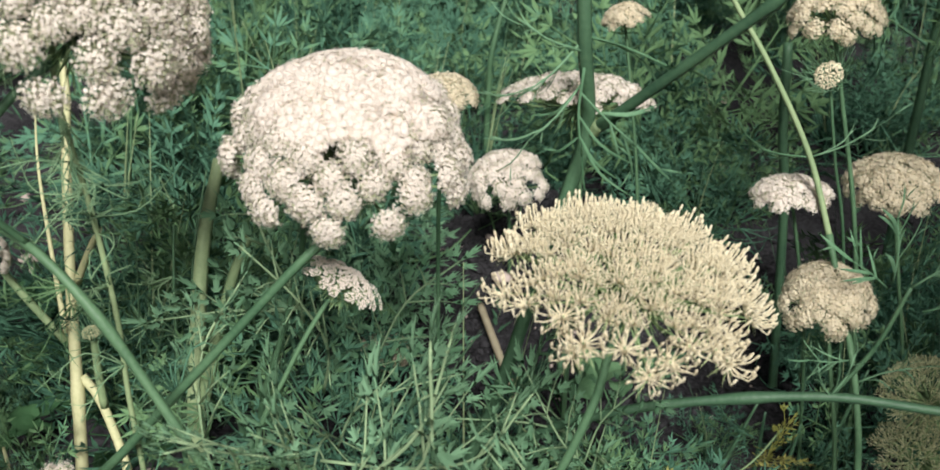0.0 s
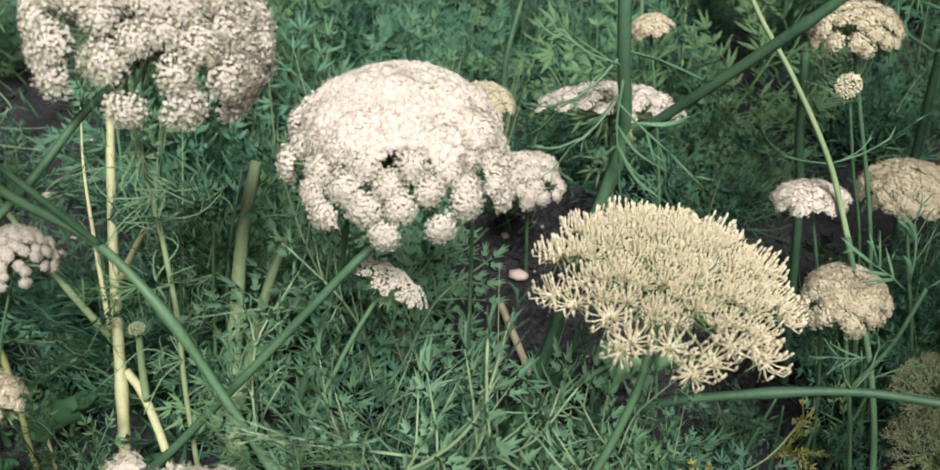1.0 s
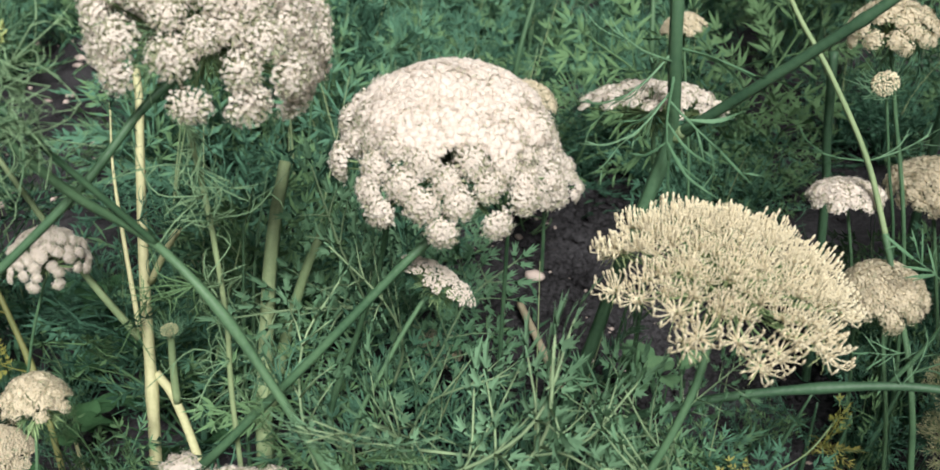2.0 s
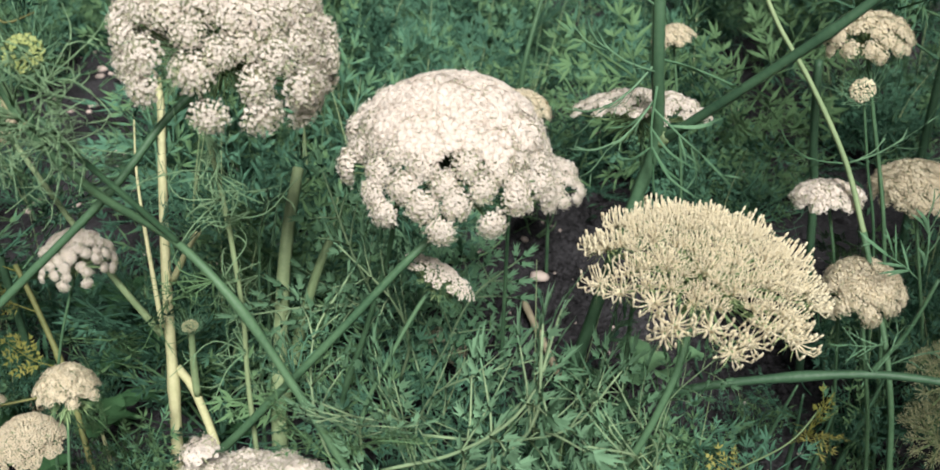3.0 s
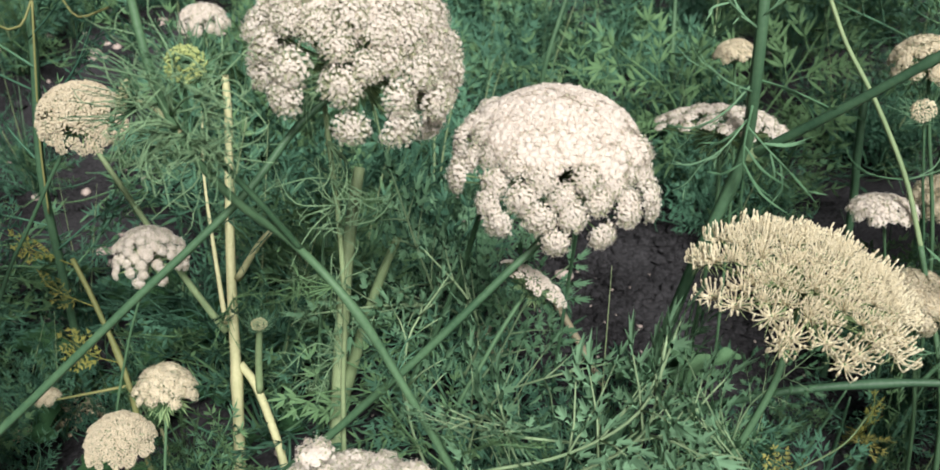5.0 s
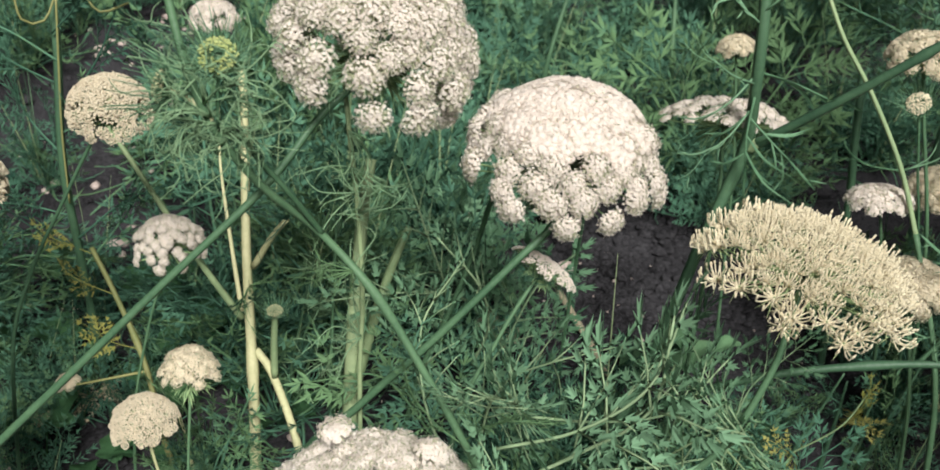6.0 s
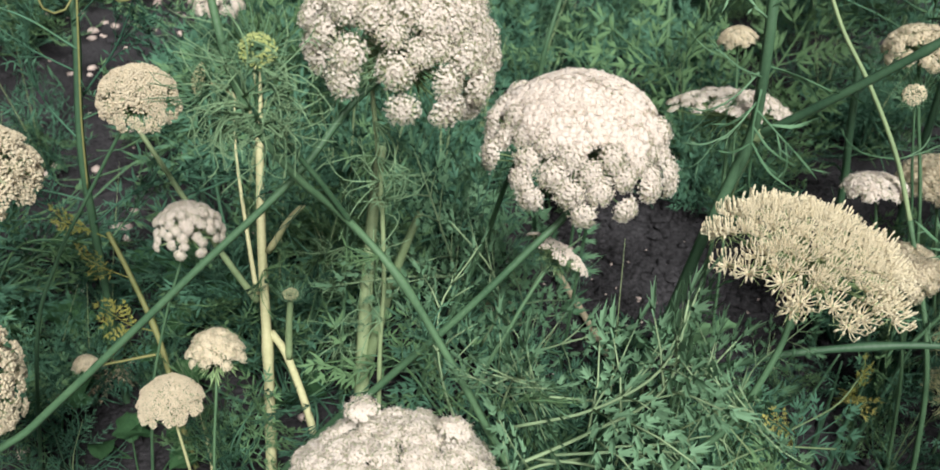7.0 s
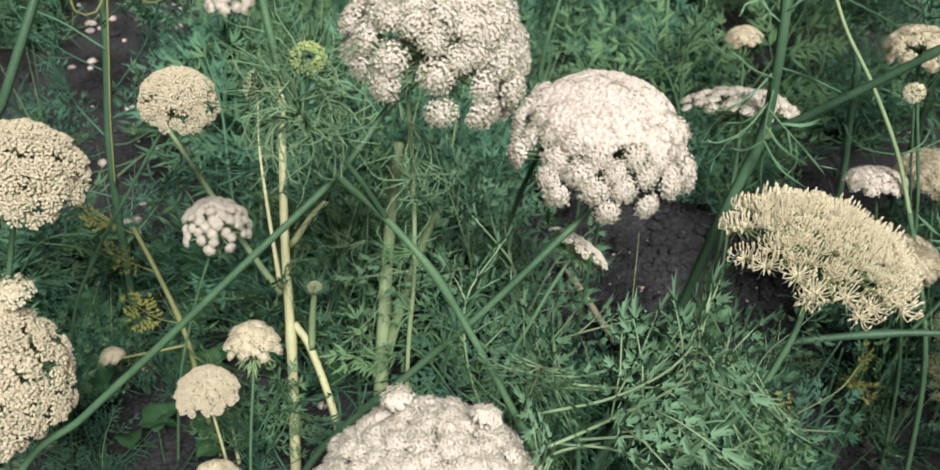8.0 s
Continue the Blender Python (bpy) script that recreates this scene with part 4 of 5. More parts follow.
# Flat white umbel behind the narrow leaves.
p = thing("carrot_plant", "carrot plant with a flat white umbel", WILD, "flowering carrots")
stem(p, "stem", [(0.0968, 0.1210, 0.3144), (0.0990, 0.1125, 0.2635), (0.0963, 0.1068, 0.1975), (0.0911, 0.0985, 0.1274)], 0.0020, 0.0028)
umbel(p, (0.0968, 0.1206, 0.3137), (0.05, 0.30, 1), 0.0420, 0.0180, 44, 1.4, OPEN_SMALL, 31, 0.64, 0.6, 10, "flat white umbel seen edge-on")
p = thing("carrot_plant", "carrot plant with a small flat pinkish umbel", WILD, "flowering carrots")
stem(p, "stem", [(0.1346, 0.2414, 0.3219), (0.1394, 0.2364, 0.2767), (0.1470, 0.2331, 0.1971)], 0.0014, 0.0022)
umbel(p, (0.1346, 0.2419, 0.3227), (-0.25, 0.1, 1), 0.0160, 0.0120, 22, 1.4, OPEN_CREAM, 32, 0.6, 0.3, 6, "small pinkish-white umbel")
p = thing("carrot_plant", "carrot plant with a loose white umbel", WILD, "flowering carrots")
stem(p, "stem", [(0.2482, 0.1727, 0.3382), (0.2577, 0.1698, 0.2969), (0.2760, 0.1473, 0.1879)], 0.0020, 0.0028)
umbel(p, (0.2496, 0.1734, 0.3394), (-0.05, 0.0, 1), 0.0270, 0.0220, 34, 1.6, OPEN_CREAM, 33, 0.72, 0.2, 8, "loose white umbel of separate heads", 0.02)
p = thing("carrot_plant", "carrot plant with a flat cream umbel in shade", WILD, "flowering carrots")
stem(p, "stem", [(0.2303, 0.1467, 0.2383), (0.2389, 0.1408, 0.1922), (0.2481, 0.1331, 0.1245)], 0.0016, 0.0022)
umbel(p, (0.2303, 0.1472, 0.2392), (0, 0.15, 1), 0.0240, 0.0130, 26, 1.45, OPEN_SMALL, 34, 0.75, 0.4, 6, "flat cream umbel")
p = thing("carrot_plant", "carrot plant with a broad pinkish-cream umbel", WILD, "flowering carrots")
stem(p, "stem", [(0.3184, 0.2156, 0.2071), (0.3269, 0.2039, 0.1518), (0.3389, 0.1929, 0.0792)], 0.0020, 0.0026)
umbel(p, (0.3184, 0.2162, 0.2080), (-0.05, 0.0, 1), 0.0330, 0.0240, 46, 1.6, OPEN_CREAM, 35, 0.85, 0.3, 6, "broad pinkish-cream umbel", 0.1)
p = thing("carrot_plant", "carrot plant with a rounded cream umbel in shade", WILD, "flowering carrots")
stem(p, "stem", [(0.2445, 0.1014, 0.1940), (0.2493, 0.0930, 0.1584), (0.2578, 0.0800, 0.0940)], 0.0020, 0.0026)
umbel(p, (0.2445, 0.1014, 0.1940), (0.0, -0.1, 1), 0.0265, 0.0230, 40, 1.25, OPEN_CREAM, 36, 0.72, 0.1, 8, "rounded pinkish-cream umbel", rings=((1.45, 9), (1.70, 5)))
p = thing("carrot_plant", "carrot plant with a small yellow bud in bracts", WILD, "flowering carrots")
stem(p, "stem", [(0.2450, 0.1575, 0.3135), (0.2529, 0.1499, 0.2648), (0.2685, 0.1477, 0.1877)], 0.0014, 0.0020)
closed_bud(p, (0.2450, 0.1580, 0.3143), (-0.5, -0.5, 0.6), 0.0085, 5, BUD_CREAM)
for k in range(2):
    p = thing("carrot_plant", "carrot plant with a greenish umbel going to seed", WILD, "flowering carrots")
    base = ((0.3170, 0.0992, 0.1201), (0.3110, 0.0808, 0.0886))[k]
    stem(p, "stem", [base, (base[0], base[1] + 0.005, base[2] - 0.03), (base[0] + 0.005, base[1] + 0.01, base[2] - 0.06)], 0.0016, 0.0020)
    umbel(p, base, (-0.1, -0.3, 1), 0.0290, 0.0200, 60, 1.5, BUDS_GREEN, 37 + k, 0.55, 0.3, 6, "greenish umbel going to seed")
p = thing("carrot_plant", "green carrot stalk with a swollen joint behind the large umbel", WILD, "leafy stalks")
stem(p, "stem", [(-0.0338, 0.1181, 0.3140), (-0.0563, 0.1040, 0.2704), (-0.0686, 0.1105, 0.2228), (-0.0885, 0.1104, 0.1640), (-0.1142, 0.1142, 0.0919)], 0.0026, 0.0036, bulges=((0.60, 0.25),))
p = thing("carrot_plant", "carrot plant with a cream umbel far among leaves", WILD, "flowering carrots")
stem(p, "stem", [(0.0200, 0.1390, 0.3110), (0.0180, 0.1440, 0.2700), (0.0120, 0.1500, 0.2200)], 0.0018, 0.0026)
umbel(p, (0.0200, 0.1390, 0.3116), (0, 0.05, 1), 0.0225, 0.0135, 40, 1.5, OPEN_CREAM, 39, 0.60, 0.2, 6, "cream umbel half hidden", 0.1)
p = thing("carrot_plant", "carrot plant with a distant round white umbel", WILD, "flowering carrots")
stem(p, "stem", [(0.0500, 0.4390, 0.1030), (0.0502, 0.4373, 0.0594), (0.0491, 0.4426, 0.0080)], 0.0024, 0.0030)
umbel(p, (0.0500, 0.4396, 0.1040), (0, 0, 1), 0.0400, 0.0320, 52, 1.65, OPEN_SMALL, 40, 0.95, 0.2, 6, "round white umbel low among leaves", 0.1)
p = thing("carrot_plant", "low carrot plant with a fading cream umbel", WILD, "flowering carrots")
stem(p, "stem", [(-0.0461, 0.2261, 0.0651), (-0.0480, 0.2199, 0.0342), (-0.0475, 0.2111, -0.0017)], 0.0018, 0.0024)
umbel(p, (-0.0461, 0.2261, 0.0651), (0, -0.1, 1), 0.0200, 0.0170, 34, 1.7, OPEN_CREAM, 41, 0.6, 0.2, 6, "fading greenish-cream umbel", 0.1)
p = thing("carrot_plant", "slender carrot plant with a tilted half-open umbel", WILD, "flowering carrots")
stem(p, "stem", [(-0.0270, 0.0337, 0.2514), (-0.0355, 0.0292, 0.2444), (-0.0573, 0.0144, 0.2111), (-0.0811, -0.0003, 0.1578)], 0.0019, 0.0026)
umbel(p, (-0.0282, 0.0340, 0.2520), (0.55, 0.30, 0.77), 0.0245, 0.0080, 46, 1.45, GRAIN_WHITE, 42, 0.30, 0.4, 26, "tilted half-open white umbel in green bracts", 0.1, 1.25)
for k in range(9):
    w = 6.283 * k / 9
    leaf(p, THREADS, (-0.0282 + 0.012 * math.cos(w), 0.0340 + 0.010 * math.sin(w), 0.2500 - 0.006 * math.cos(w)), (math.cos(w), math.sin(w) * 0.7 - 0.2, 0.1 - 0.5 * math.cos(w)), k * 1.9, 0.34, k, "bract")
p = thing("carrot_plant", "carrot plant with a far white umbel", WILD, "flowering carrots")
stem(p, "stem", [(-0.3392, 0.5256, 0.2508), (-0.3463, 0.5302, 0.2008), (-0.3529, 0.5277, 0.1584)], 0.0020, 0.0026)
umbel(p, (-0.3392, 0.5263, 0.2519), (0, 0, 1), 0.0260, 0.0220, 36, 1.6, OPEN_SMALL, 43, 0.8, 0.2, 6, "white umbel standing over bare soil", 0.2)

# Pale stalks behind the large umbel.
p = thing("carrot_plant", "thick pale green stalk rising behind the flowers", WILD, "ripening stalks")
stem(p, "stem", [(-0.1510, 0.2320, 0.2330), (-0.1530, 0.2227, 0.2226), (-0.1564, 0.1966, 0.1994), (-0.1610, 0.1700, 0.1566), (-0.1666, 0.1270, 0.0688)], 0.0068, 0.0108, STEM_GREENPALE, hairs=False)
stem(p, "branch", [(-0.1182, 0.1733, 0.2043), (-0.1281, 0.1621, 0.1853), (-0.1414, 0.1527, 0.1501), (-0.1619, 0.1326, 0.0838)], 0.0044, 0.0075, STEM_OLIVE, down=False, hairs=False)
p = thing("carrot_plant", "green stalk among the foliage", WILD, "leafy stalks")
stem(p, "stem", [(-0.1734, 0.2636, 0.2101), (-0.1826, 0.2328, 0.1600), (-0.1875, 0.2071, 0.0997), (-0.1905, 0.1781, -0.0031)], 0.0010, 0.0042, STEM)
p = thing("carrot_plant", "dark green stalk among the foliage", WILD, "leafy stalks")
stem(p, "stem", [(0.2485, 0.2660, 0.2983), (0.2485, 0.2507, 0.2364), (0.2581, 0.2566, 0.1716)], 0.0050, 0.0056, STEM_DARK)
for k, pts in enumerate(([(0.0631, 0.6871, 0.2700), (0.0322, 0.6522, 0.1734), (0.0247, 0.6523, 0.1163)], [(0.1839, 0.6968, 0.2989), (0.1800, 0.6447, 0.1778), (0.1847, 0.6525, 0.1343)])):
    p = thing("carrot_plant", "pale far stalk among the foliage", WILD, "ripening stalks")
    stem(p, "stem", pts, 0.0030, 0.0070, STEM, hairs=False)

p = thing("carrot_plant", "slender green stalk with narrow upright leaves", WILD, "leafy stalks")
stem(p, "stem", [(0.0869, 0.0846, 0.2176), (0.0771, 0.0626, 0.2004), (0.0674, 0.0363, 0.1764), (0.0565, 0.0091, 0.1318), (0.0477, -0.0183, 0.0873)], 0.0012, 0.0034, STEM)
for k, (at, d, q) in enumerate((((0.0687, 0.0397, 0.1819), (0.6, -0.2, 0.7), 0.5), ((0.0674, 0.0363, 0.1764), (-0.6, -0.2, 0.6), 0.45), ((0.0720, 0.0494, 0.1883), (0.1, -0.1, 1), 0.5), ((0.0609, 0.0181, 0.1467), (0.8, -0.3, 0.3), 0.6), ((0.0748, 0.0580, 0.1928), (0.5, 0.2, 0.8), 0.45))):
    leaf(p, LANCE_LIGHT, at, d, k * 1.9, q, k)
p = thing("carrot_plant", "slender stalk hung with pale thread-like leaves", WILD, "leafy stalks")
stem(p, "stem", [(-0.1761, 0.1889, 0.2038), (-0.1791, 0.1709, 0.1560), (-0.1833, 0.1576, 0.0968), (-0.1866, 0.1456, 0.0397)], 0.0012, 0.0032, STEM)
for k, (at, d) in enumerate((((-0.1781, 0.1789, 0.1689), (-0.7, -0.4, -0.3)), ((-0.1792, 0.1682, 0.1518), (0.7, -0.4, 0.1)), ((-0.1807, 0.1658, 0.1289), (-0.8, -0.3, 0.2)), ((-0.1820, 0.1590, 0.1086), (0.5, -0.5, -0.2)), ((-0.1833, 0.1548, 0.0924), (-0.5, -0.6, -0.4)), ((-0.1849, 0.1490, 0.0641), (0.6, -0.4, 0.4)))):
    leaf(p, THREADS_LIGHT, at, d, k * 1.3, 0.95, k, "thread_leaf")

# Dry fallen stick on the bare soil.
st = thing("dry_stick", "dry straw-coloured stick lying on the soil", "stick")
stem(st, "stick", [(0.024, 0.352, 0.026), (0.040, 0.292, 0.023), (0.058, 0.226, 0.019)], 0.0052, 0.0050, DRY, down=False, bulges=((0.45, 0.15),), hairs=False)
sh = Shape()
lump(sh, random.Random(8), Vector((0.041, 0.432, 0.006)), 0.0098)
tagged(new("pale_stone", sh.mesh("pale_stone", PEBBLE)), "pale rounded stone on dark soil", "stone")

# Grey-green divided leaves in the lower foreground, in the lightened leaf colour.
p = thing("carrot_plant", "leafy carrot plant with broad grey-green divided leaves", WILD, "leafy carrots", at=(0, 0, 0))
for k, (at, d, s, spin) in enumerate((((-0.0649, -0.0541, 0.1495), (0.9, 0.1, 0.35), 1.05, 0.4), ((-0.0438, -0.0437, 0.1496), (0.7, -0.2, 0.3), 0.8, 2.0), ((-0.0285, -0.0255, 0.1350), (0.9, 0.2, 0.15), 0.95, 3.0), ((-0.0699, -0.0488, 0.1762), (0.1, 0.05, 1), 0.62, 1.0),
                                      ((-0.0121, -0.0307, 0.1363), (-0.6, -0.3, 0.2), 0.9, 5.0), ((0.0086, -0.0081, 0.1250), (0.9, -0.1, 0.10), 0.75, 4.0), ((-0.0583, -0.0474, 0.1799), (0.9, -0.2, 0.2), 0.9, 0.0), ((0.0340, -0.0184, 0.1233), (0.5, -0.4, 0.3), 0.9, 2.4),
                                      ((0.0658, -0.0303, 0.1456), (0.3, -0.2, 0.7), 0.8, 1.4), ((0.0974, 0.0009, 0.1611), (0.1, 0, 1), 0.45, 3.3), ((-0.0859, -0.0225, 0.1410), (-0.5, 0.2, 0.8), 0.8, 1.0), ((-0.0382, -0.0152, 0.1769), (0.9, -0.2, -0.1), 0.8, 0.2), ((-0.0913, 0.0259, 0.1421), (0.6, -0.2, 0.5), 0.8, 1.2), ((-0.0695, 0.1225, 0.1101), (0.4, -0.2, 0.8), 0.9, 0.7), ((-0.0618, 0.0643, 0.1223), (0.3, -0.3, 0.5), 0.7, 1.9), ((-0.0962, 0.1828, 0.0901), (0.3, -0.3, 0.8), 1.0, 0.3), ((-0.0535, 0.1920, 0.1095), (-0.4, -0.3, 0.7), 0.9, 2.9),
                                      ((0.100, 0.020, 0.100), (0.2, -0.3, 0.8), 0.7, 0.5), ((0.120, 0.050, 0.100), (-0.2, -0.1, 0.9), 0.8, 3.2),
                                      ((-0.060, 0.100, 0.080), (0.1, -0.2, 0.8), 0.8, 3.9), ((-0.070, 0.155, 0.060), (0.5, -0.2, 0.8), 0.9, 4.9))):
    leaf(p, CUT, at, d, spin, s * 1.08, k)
for k, (at, d) in enumerate((((0.2137, 0.0843, 0.0807), (0.3, -0.3, 0.8)), ((0.1788, 0.0675, 0.0502), (-0.3, -0.2, 0.8)))):
    leaf(p, FEATHERS_YELLOW, at, d, k * 2, 0.4, k)
stem(p, "stem", [(-0.0285, -0.0211, 0.1497), (-0.0231, -0.0290, 0.1001)], 0.0025, 0.003, STEM)

# The lightened leaf colour stands in for more light on this dim spot.
p = thing("carrot_plant", "leafy carrot plant with feathery leaves lightened as if sunlit", WILD, "leafy carrots")
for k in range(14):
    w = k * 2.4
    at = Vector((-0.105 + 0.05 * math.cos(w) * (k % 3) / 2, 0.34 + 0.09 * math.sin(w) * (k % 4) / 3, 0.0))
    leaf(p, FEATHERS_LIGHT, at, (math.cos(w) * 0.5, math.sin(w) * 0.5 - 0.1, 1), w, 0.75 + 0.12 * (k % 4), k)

# Broad leaves near the ground: three weeds in the lit green, the rest shaded.


def broad_leaf(seed, mat, length=0.05, width=0.032):
    rng = random.Random(seed)
    sh = Shape()
    rows, cols = 9, 7
    verts, faces = [], []
    for j in range(rows):
        t = j / (rows - 1)
        half = width * 0.5 * (math.sin(math.pi * min(1, t * 0.92 + 0.06)) ** 0.7)
        for i in range(cols):
            u = i / (cols - 1) * 2 - 1
            wave = 0.06 * length * math.sin(t * 9 + u * 3 + seed) * abs(u)
            verts.append(Vector((u * half, t * length * 0.9, 0.25 * length * math.sin(t * 2.0) + abs(u) * half * 0.35 + wave)))
    for j in range(rows - 1):
        for i in range(cols - 1):
            a = j * cols + i
            faces.append((a, a + 1, a + cols + 1, a + cols))
    sh.add(verts, faces)
    tube(sh, spline([(0, -0.03, -0.03), (0, 0, 0), (0, length * 0.45, 0.19 * length), (0, length * 0.88, 0.24 * length)], 0.006), 0.0012, 0.0005, 5)
    return sh.mesh("broad_leaf", mat)


BROADS_SHADED = [broad_leaf(k, BROAD_SHADED) for k in range(3)]
BROADS_LIT = [broad_leaf(k, BROAD_LIT) for k in range(3)]
for k, (at, d, s) in enumerate((((0.1324, 0.2074, 0.0516), (0.2, -0.5, 0.8), 0.75), ((0.0939, 0.2068, 0.0453), (0.1, -0.6, 0.7), 0.6), ((0.1049, 0.1752, 0.0700), (0.2, -0.6, 0.6), 1.0),
                               ((-0.4634, 0.2583, 0.0000), (-0.2, -0.5, 0.8), 1.3), ((-0.3579, 0.3156, 0.0463), (0.3, -0.5, 0.8), 1.2), ((-0.3159, 0.2665, 0.0295), (-0.3, -0.4, 0.8), 1.4), ((-0.4930, 0.2441, -0.0259), (0.4, -0.4, 0.8), 1.3), ((-0.1999, 0.2524, -0.0367), (0, -0.4, 0.9), 1.1), ((-0.27, 0.20, 0.03), (0, 0, 1), 0.93), ((-0.22, 0.16, 0.02), (0, 0, 1), 0.87), ((-0.32, 0.17, 0.03), (0, 0, 1), 0.93), ((-0.30, 0.30, 0.03), (0, 0, 1), 0.99), ((-0.24, 0.28, 0.04), (0, 0, 1), 0.93),
                               ((-0.38, 0.22, 0.03), (0, 0, 1), 0.99), ((-0.43, 0.14, 0.03), (0, 0, 1), 0.93), ((-0.41, 0.33, 0.04), (0, 0, 1), 0.99), ((-0.36, 0.11, 0.02), (0, 0, 1), 0.87), ((-0.49, 0.36, 0.04), (0, 0, 1), 0.99), ((-0.30, 0.09, 0.02), (0, 0, 1), 0.81))):
    p = thing("weed_plant", "low weed with broad crinkled pale leaves, green lightened as if sunlit" if k < 3 else "low weed with broad crinkled dark leaves, green deepened for shade", "weed", "broad-leaved weeds", at=(at[0], at[1], 0.0))
    s *= 0.75
    for j in range(4):
        m = Matrix.Translation((0.012 * j - 0.02, 0.01 * (j % 2), max(0.02, at[2]))) @ Matrix.Rotation(k + j * 1.6, 4, "Z") @ Matrix.Diagonal((s, s, s, 1))
        part("leaf", (BROADS_LIT if k < 3 else BROADS_SHADED)[(k + j) % 3], p, "", m)
        stem(p, "leaf_stalk", [m @ Vector((0, -0.03, -0.03)), (0.003 * j, 0, 0.0), (0, 0, -0.02)], 0.0012, 0.0016, BROAD_SHADED, down=False, sides=5, hairs=False)

# Withered leaves on the ground.
p = thing("withered_leaves", "brown withered carrot leaves lying in a heap", "dry leaves", at=(0, 0, 0))
for k, at in enumerate(((-0.4162, 0.2048, -0.0234), (-0.3989, 0.2146, -0.0247), (-0.4019, 0.1875, -0.0306), (-0.3819, 0.1985, -0.0296))):
    leaf(p, FEATHERS_DRY, (at[0], at[1], 0.012), (0.9 - 0.6 * k, -0.3, 0.25), k * 1.6, 0.4, k)

# Tall plants added to shade the plot, their tops above or beside the view.


def shade_plant(x, y, h, seed):
    rng = random.Random(seed)
    p = thing("carrot_plant", "tall leafy carrot plant with a white umbel, added to cast shade", WILD, "tall carrots")
    lean = Vector((rng.uniform(-0.06, 0.06), rng.uniform(-0.05, 0.08), 0))
    top = Vector((x, y, h)) + lean
    pts = [top, Vector((x, y, h * 0.6)) + lean * 0.35, Vector((x, y, h * 0.25)), Vector((x, y, 0.05))]
    stem(p, "stem", pts, 0.0036, 0.0075, STEM_DARK)
    umbel(p, top, (lean.x, lean.y, 0.3), 0.045, 0.034, 36, 1.4, OPEN_SMALL, seed, 1.0, 0.3, 8, "white umbel in flower")
    for k in range(13):
        t = rng.uniform(0.42, 0.95)
        w = k * 2.4 + rng.random()
        d = (math.cos(w), math.sin(w), rng.uniform(0.1, 0.7))
        leaf(p, FEATHERS, Vector((x, y, h * t)) + lean * t * t, d, rng.random() * 6, rng.uniform(1.1, 1.7), k)
    for k in range(3):
        w = rng.random() * 6.28
        a = Vector((x, y, h * (0.45 + 0.13 * k))) + lean * 0.3
        b = a + Vector((math.cos(w) * 0.09, math.sin(w) * 0.09, 0.13))
        stem(p, "branch", [b, a.lerp(b, 0.55) - Vector((0, 0, 0.012)), a], 0.0022, 0.0036, STEM, down=False)
        umbel(p, b, (math.cos(w) * 0.3, math.sin(w) * 0.3, 1), 0.026, 0.02, 24, 1.4, OPEN_CREAM, seed + k, 0.7, 0.3, 8, "small cream umbel")


for k, (x, y, h) in enumerate(((0.40, 0.40, 0.56), (0.56, 0.58, 0.62), (0.44, 0.86, 0.58), (0.68, 0.86, 0.66), (0.28, 1.10, 0.60), (0.62, 1.20, 0.64), (0.88, 1.15, 0.66), (0.05, 1.42, 0.62), (-0.75, 0.42, 0.55), (0.48, -0.12, 0.50), (0.54, 0.08, 0.54), (0.43, -0.26, 0.46), (0.60, -0.14, 0.56))):
    shade_plant(x, y, h, 300 + 10 * k)

# Thin straw-coloured stalks lying through the leaves.
p = thing("dry_stalks", "thin dry straw-coloured stalks among the leaves", "dry stalks")
for pts in ([(0.0609, 0.0297, 0.1651), (0.1045, 0.0193, 0.1158), (0.1549, 0.0048, 0.0606)], [(0.0413, 0.0052, 0.1240), (0.0451, 0.0113, 0.1528), (0.0594, 0.0209, 0.1886)], [(0.0170, -0.0220, 0.1157), (0.0652, 0.0063, 0.1284), (0.1034, 0.0213, 0.1376)], [(0.0889, 0.0034, 0.0887), (0.1328, 0.0181, 0.0982), (0.1915, 0.0299, 0.0858)],
            [(0.1550, 0.0317, 0.1035), (0.1960, 0.0547, 0.1069), (0.2242, 0.0814, 0.1149)]):
    stem(p, "stalk", pts, 0.0009, 0.0012, STEM_OLIVE, down=False, sides=6, hairs=False)

# ---- leafy growth all round ----


def thin(x, y):
    """The dim, sparsely leaved ground under the pale stalks and beside the level one."""
    return ((x + 0.27) / 0.27) ** 2 + ((y - 0.20) / 0.26) ** 2 < 1 or ((x - 0.26) / 0.16) ** 2 + ((y - 0.06) / 0.20) ** 2 < 1


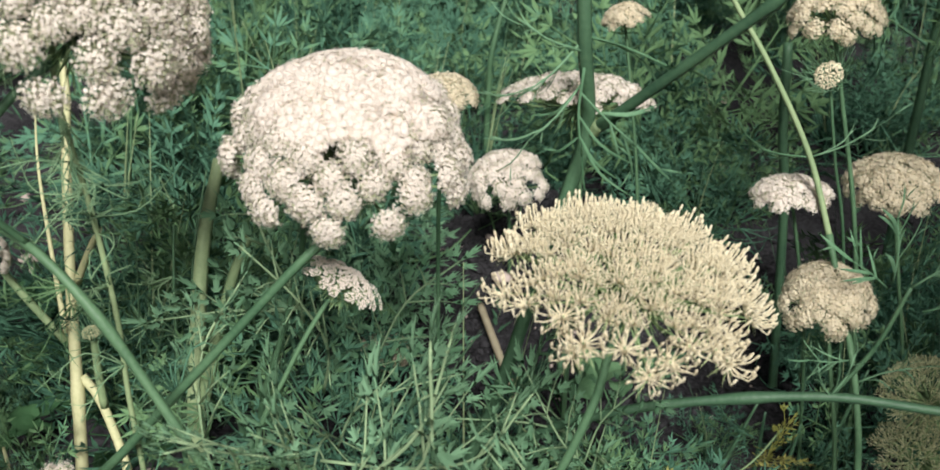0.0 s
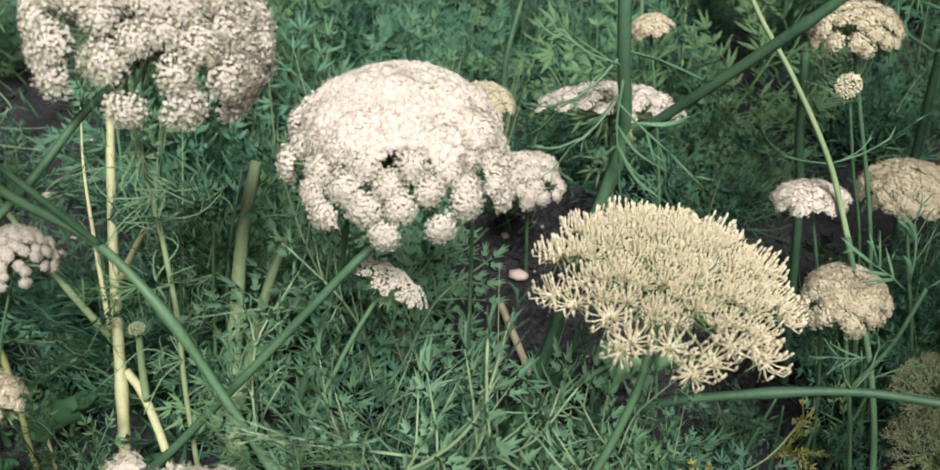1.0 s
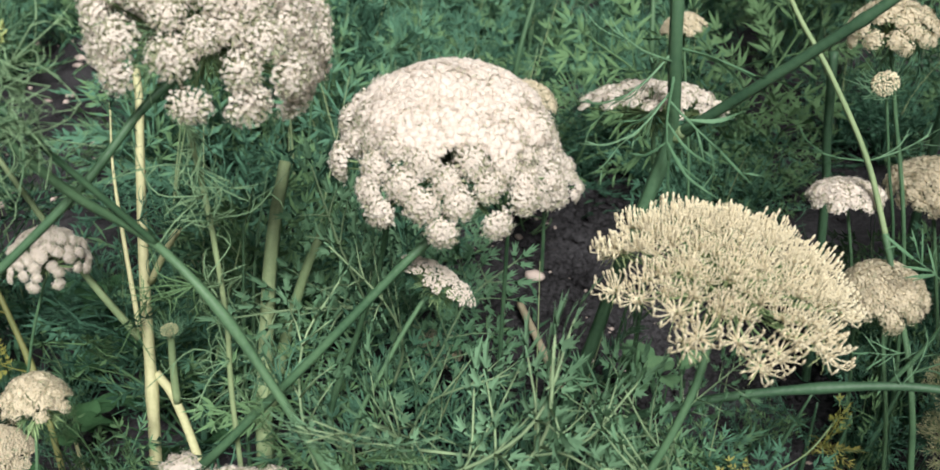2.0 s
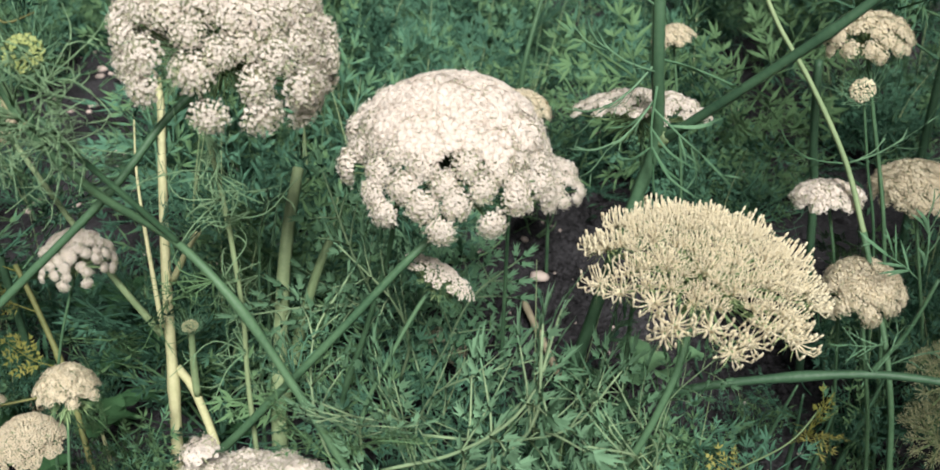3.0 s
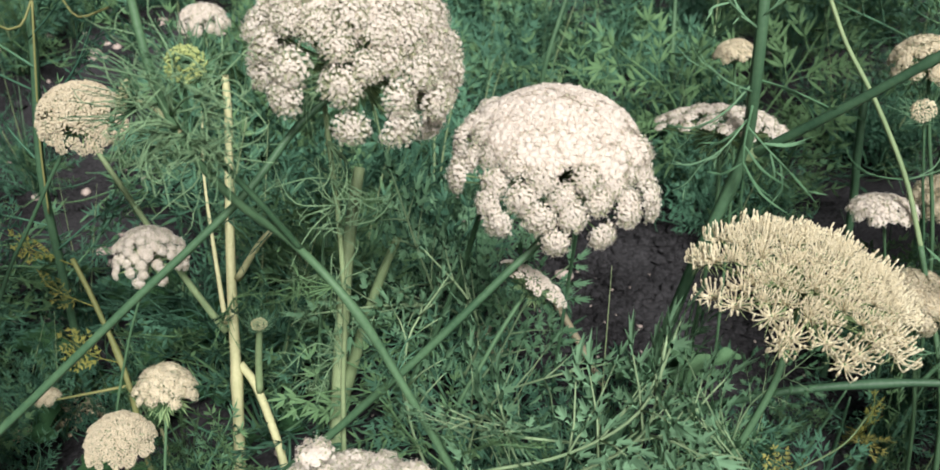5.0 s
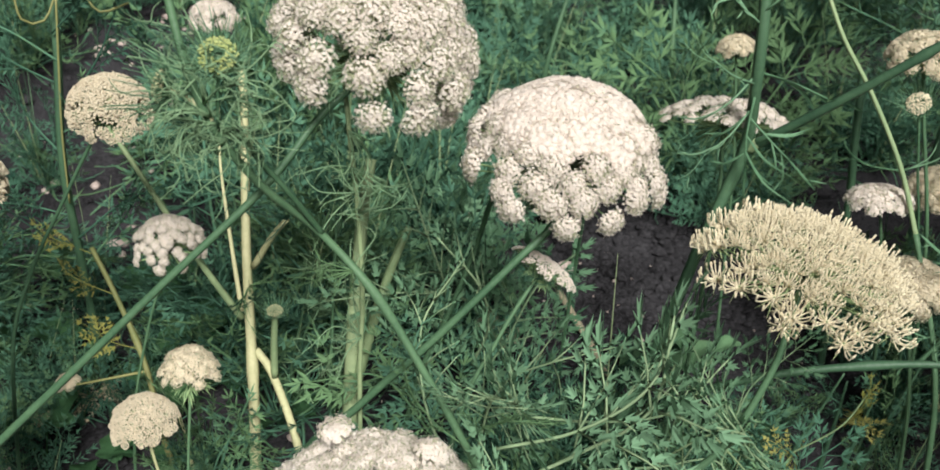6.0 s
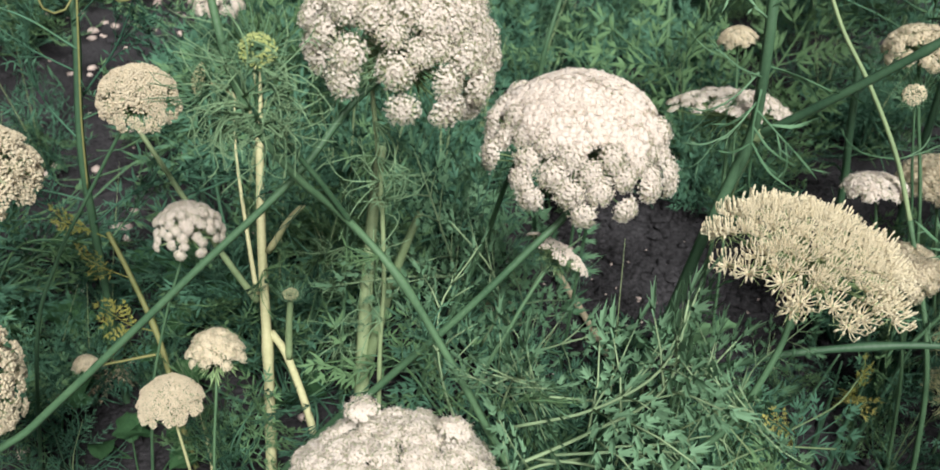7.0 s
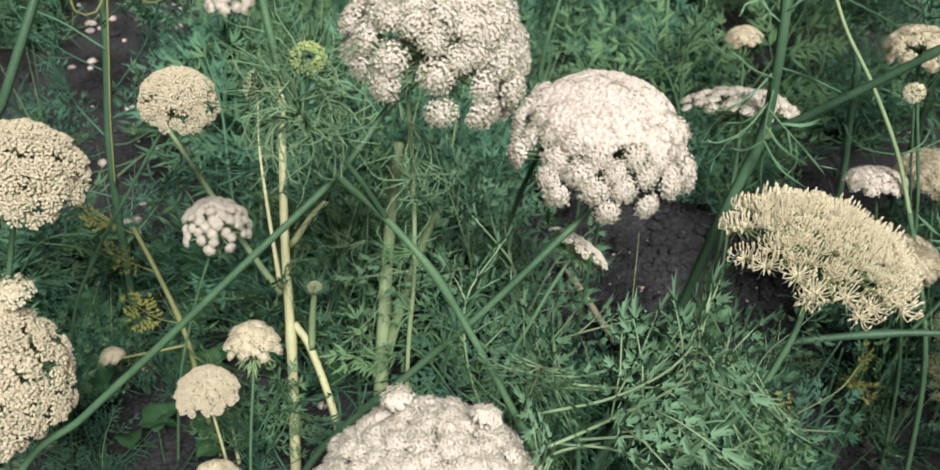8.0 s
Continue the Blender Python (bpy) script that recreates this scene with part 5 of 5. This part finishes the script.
def clear(x, y, low=False):
    """Where the soil lies bare, or must stay open to the view."""
    a = ((x - 0.068) / 0.142) ** 2 + ((y - 0.31) / 0.27) ** 2
    b = ((x + 0.58) / 0.18) ** 2 + ((y - 1.04) / 0.34) ** 2
    c = ((x + 0.52) / 0.11) ** 2 + ((y - 0.54) / 0.15) ** 2
    e = ((x + 0.25) / 0.13) ** 2 + ((y - 0.02) / 0.14) ** 2
    if x > 0.10 and y > 0.30 and noise.noise((x * 4.3, y * 4.3, 8.8)) < 0.04:
        return False
    bare = y > 0.35 and noise.noise((x * 3.1 + 2, y * 3.1, 1.7)) < (-0.20 if x > 0.05 else -0.10 if x < -0.3 else -0.42)
    f = ((x - 0.37) / 0.20) ** 2 + ((y - 0.14) / 0.22) ** 2
    g = ((x + 0.150) / 0.070) ** 2 + ((y - 0.13) / 0.20) ** 2
    h = ((x + 0.45) / 0.13) ** 2 + ((y - 0.14) / 0.26) ** 2
    return min(a, b, c, g) > 1 and (min(e, f, h) > 1 or low) and not bare


rng = random.Random(17)
models = []
for k in range(7):
    p = thing("carrot_foliage", "feathery green carrot leaves rising in a clump", "carrot leaves", "foliage clumps", at=(0, 0, 0))
    for j in range(9):
        w = j * 2.4 + rng.random()
        lean = rng.uniform(0.15, 0.9)
        d = Vector((math.cos(w) * lean, math.sin(w) * lean, 1))
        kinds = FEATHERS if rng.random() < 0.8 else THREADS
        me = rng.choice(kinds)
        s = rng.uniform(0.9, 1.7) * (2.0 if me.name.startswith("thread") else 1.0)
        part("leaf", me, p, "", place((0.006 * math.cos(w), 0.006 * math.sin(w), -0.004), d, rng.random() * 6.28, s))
    for j in range(4):
        w = rng.random() * 6.28
        f = rng.uniform(0.3, 1.2)
        stem(p, "stalk", [(math.cos(w) * 0.08 * f, math.sin(w) * 0.08 * f, rng.uniform(0.13, 0.27)), (math.cos(w) * 0.025 * f, math.sin(w) * 0.025 * f, 0.09), (0, 0, -0.01)], 0.0004, 0.0026, (STEM, STEM_DARK, STEM_GREENPALE)[(k + j) % 3], down=False, sides=5, hairs=False)
    models.append(p)
spots = []
tries = 0
while len(spots) < 125 and tries < 9000:
    tries += 1
    y = -0.02 + 2.0 * rng.random() ** 1.3
    x = rng.uniform(-0.32 - 0.52 * y, 0.30 + 0.46 * y)
    if not clear(x, y) or (thin(x, y) and rng.random() < 0.93) or any((x - a) ** 2 + (y - b) ** 2 < (0.045 + 0.025 * y) ** 2 for a, b in spots):
        continue
    spots.append((x, y))
tries = 0
near = []
while len(near) < 66 and tries < 9000:
    tries += 1
    x, y = rng.uniform(-0.58, 0.52), rng.uniform(-0.06, 0.36)
    if clear(x, y, True) and not (thin(x, y) and rng.random() < 0.93) and all((x - a) ** 2 + (y - b) ** 2 > 0.0017 for a, b in near):
        near.append((x, y))
spots += near
around = []
while len(around) < 60:
    x, y = rng.uniform(-1.5, 1.4), rng.uniform(-1.1, 2.3)
    outside = x < -0.34 - 0.55 * max(y, 0) or x > 0.32 + 0.5 * max(y, 0) or y < -0.75
    if outside and all((x - a) ** 2 + (y - b) ** 2 > 0.009 for a, b in around):
        around.append((x, y))
spots += around
for i, (x, y) in enumerate(spots):
    kind = i % len(models)
    s = (0.55 if not clear(x, y) else 1.0) * rng.uniform(0.6, 1.3) * min(1.0, 0.62 + 1.3 * max(y, 0))
    m = Matrix.Translation((x, y, ground_height(x, y))) @ Matrix.Rotation(rng.random() * 6.28, 4, "Z") @ Matrix.Diagonal((1, 1, 1, 1))
    if i < len(models):
        models[i].matrix_basis = m @ Matrix.Diagonal((s, s, s, 1))
    else:
        q = copy_thing(models[kind], m)
        q.scale = (s, s, s)

# Low mat of seedlings and leaf tips.
cover = Shape()
rng = random.Random(23)
for i in range(12000):
    y = -1.1 + 3.4 * rng.random()
    x = rng.uniform(-1.6, 1.5)
    if (not clear(x, y) or thin(x, y)) and rng.random() > 0.05:
        continue
    if noise.noise((x * 4, y * 4, 5.5)) < -0.25:
        continue
    at = Vector((x, y, ground_height(x, y)))
    h = rng.uniform(0.012, 0.05)
    w = rng.random() * 6.28
    d = Vector((math.cos(w) * 0.6, math.sin(w) * 0.6, 1)).normalized()
    o = Vector((-math.sin(w), math.cos(w), 0))
    for j in range(4):
        e = (d + o * rng.uniform(-1, 1) + Vector((rng.uniform(-.5, .5), rng.uniform(-.5, .5), 0))).normalized()
        lobe(cover, at + d * h * 0.3 * j, e, Vector((0, -0.3, 1)), h * rng.uniform(0.5, 1.0), rng.uniform(0.0015, 0.006), 0, 0.3)
tagged(new("low_growth", cover.mesh("low_growth", COVER)), "low mat of green seedlings and weeds", "undergrowth", kind="stuff")
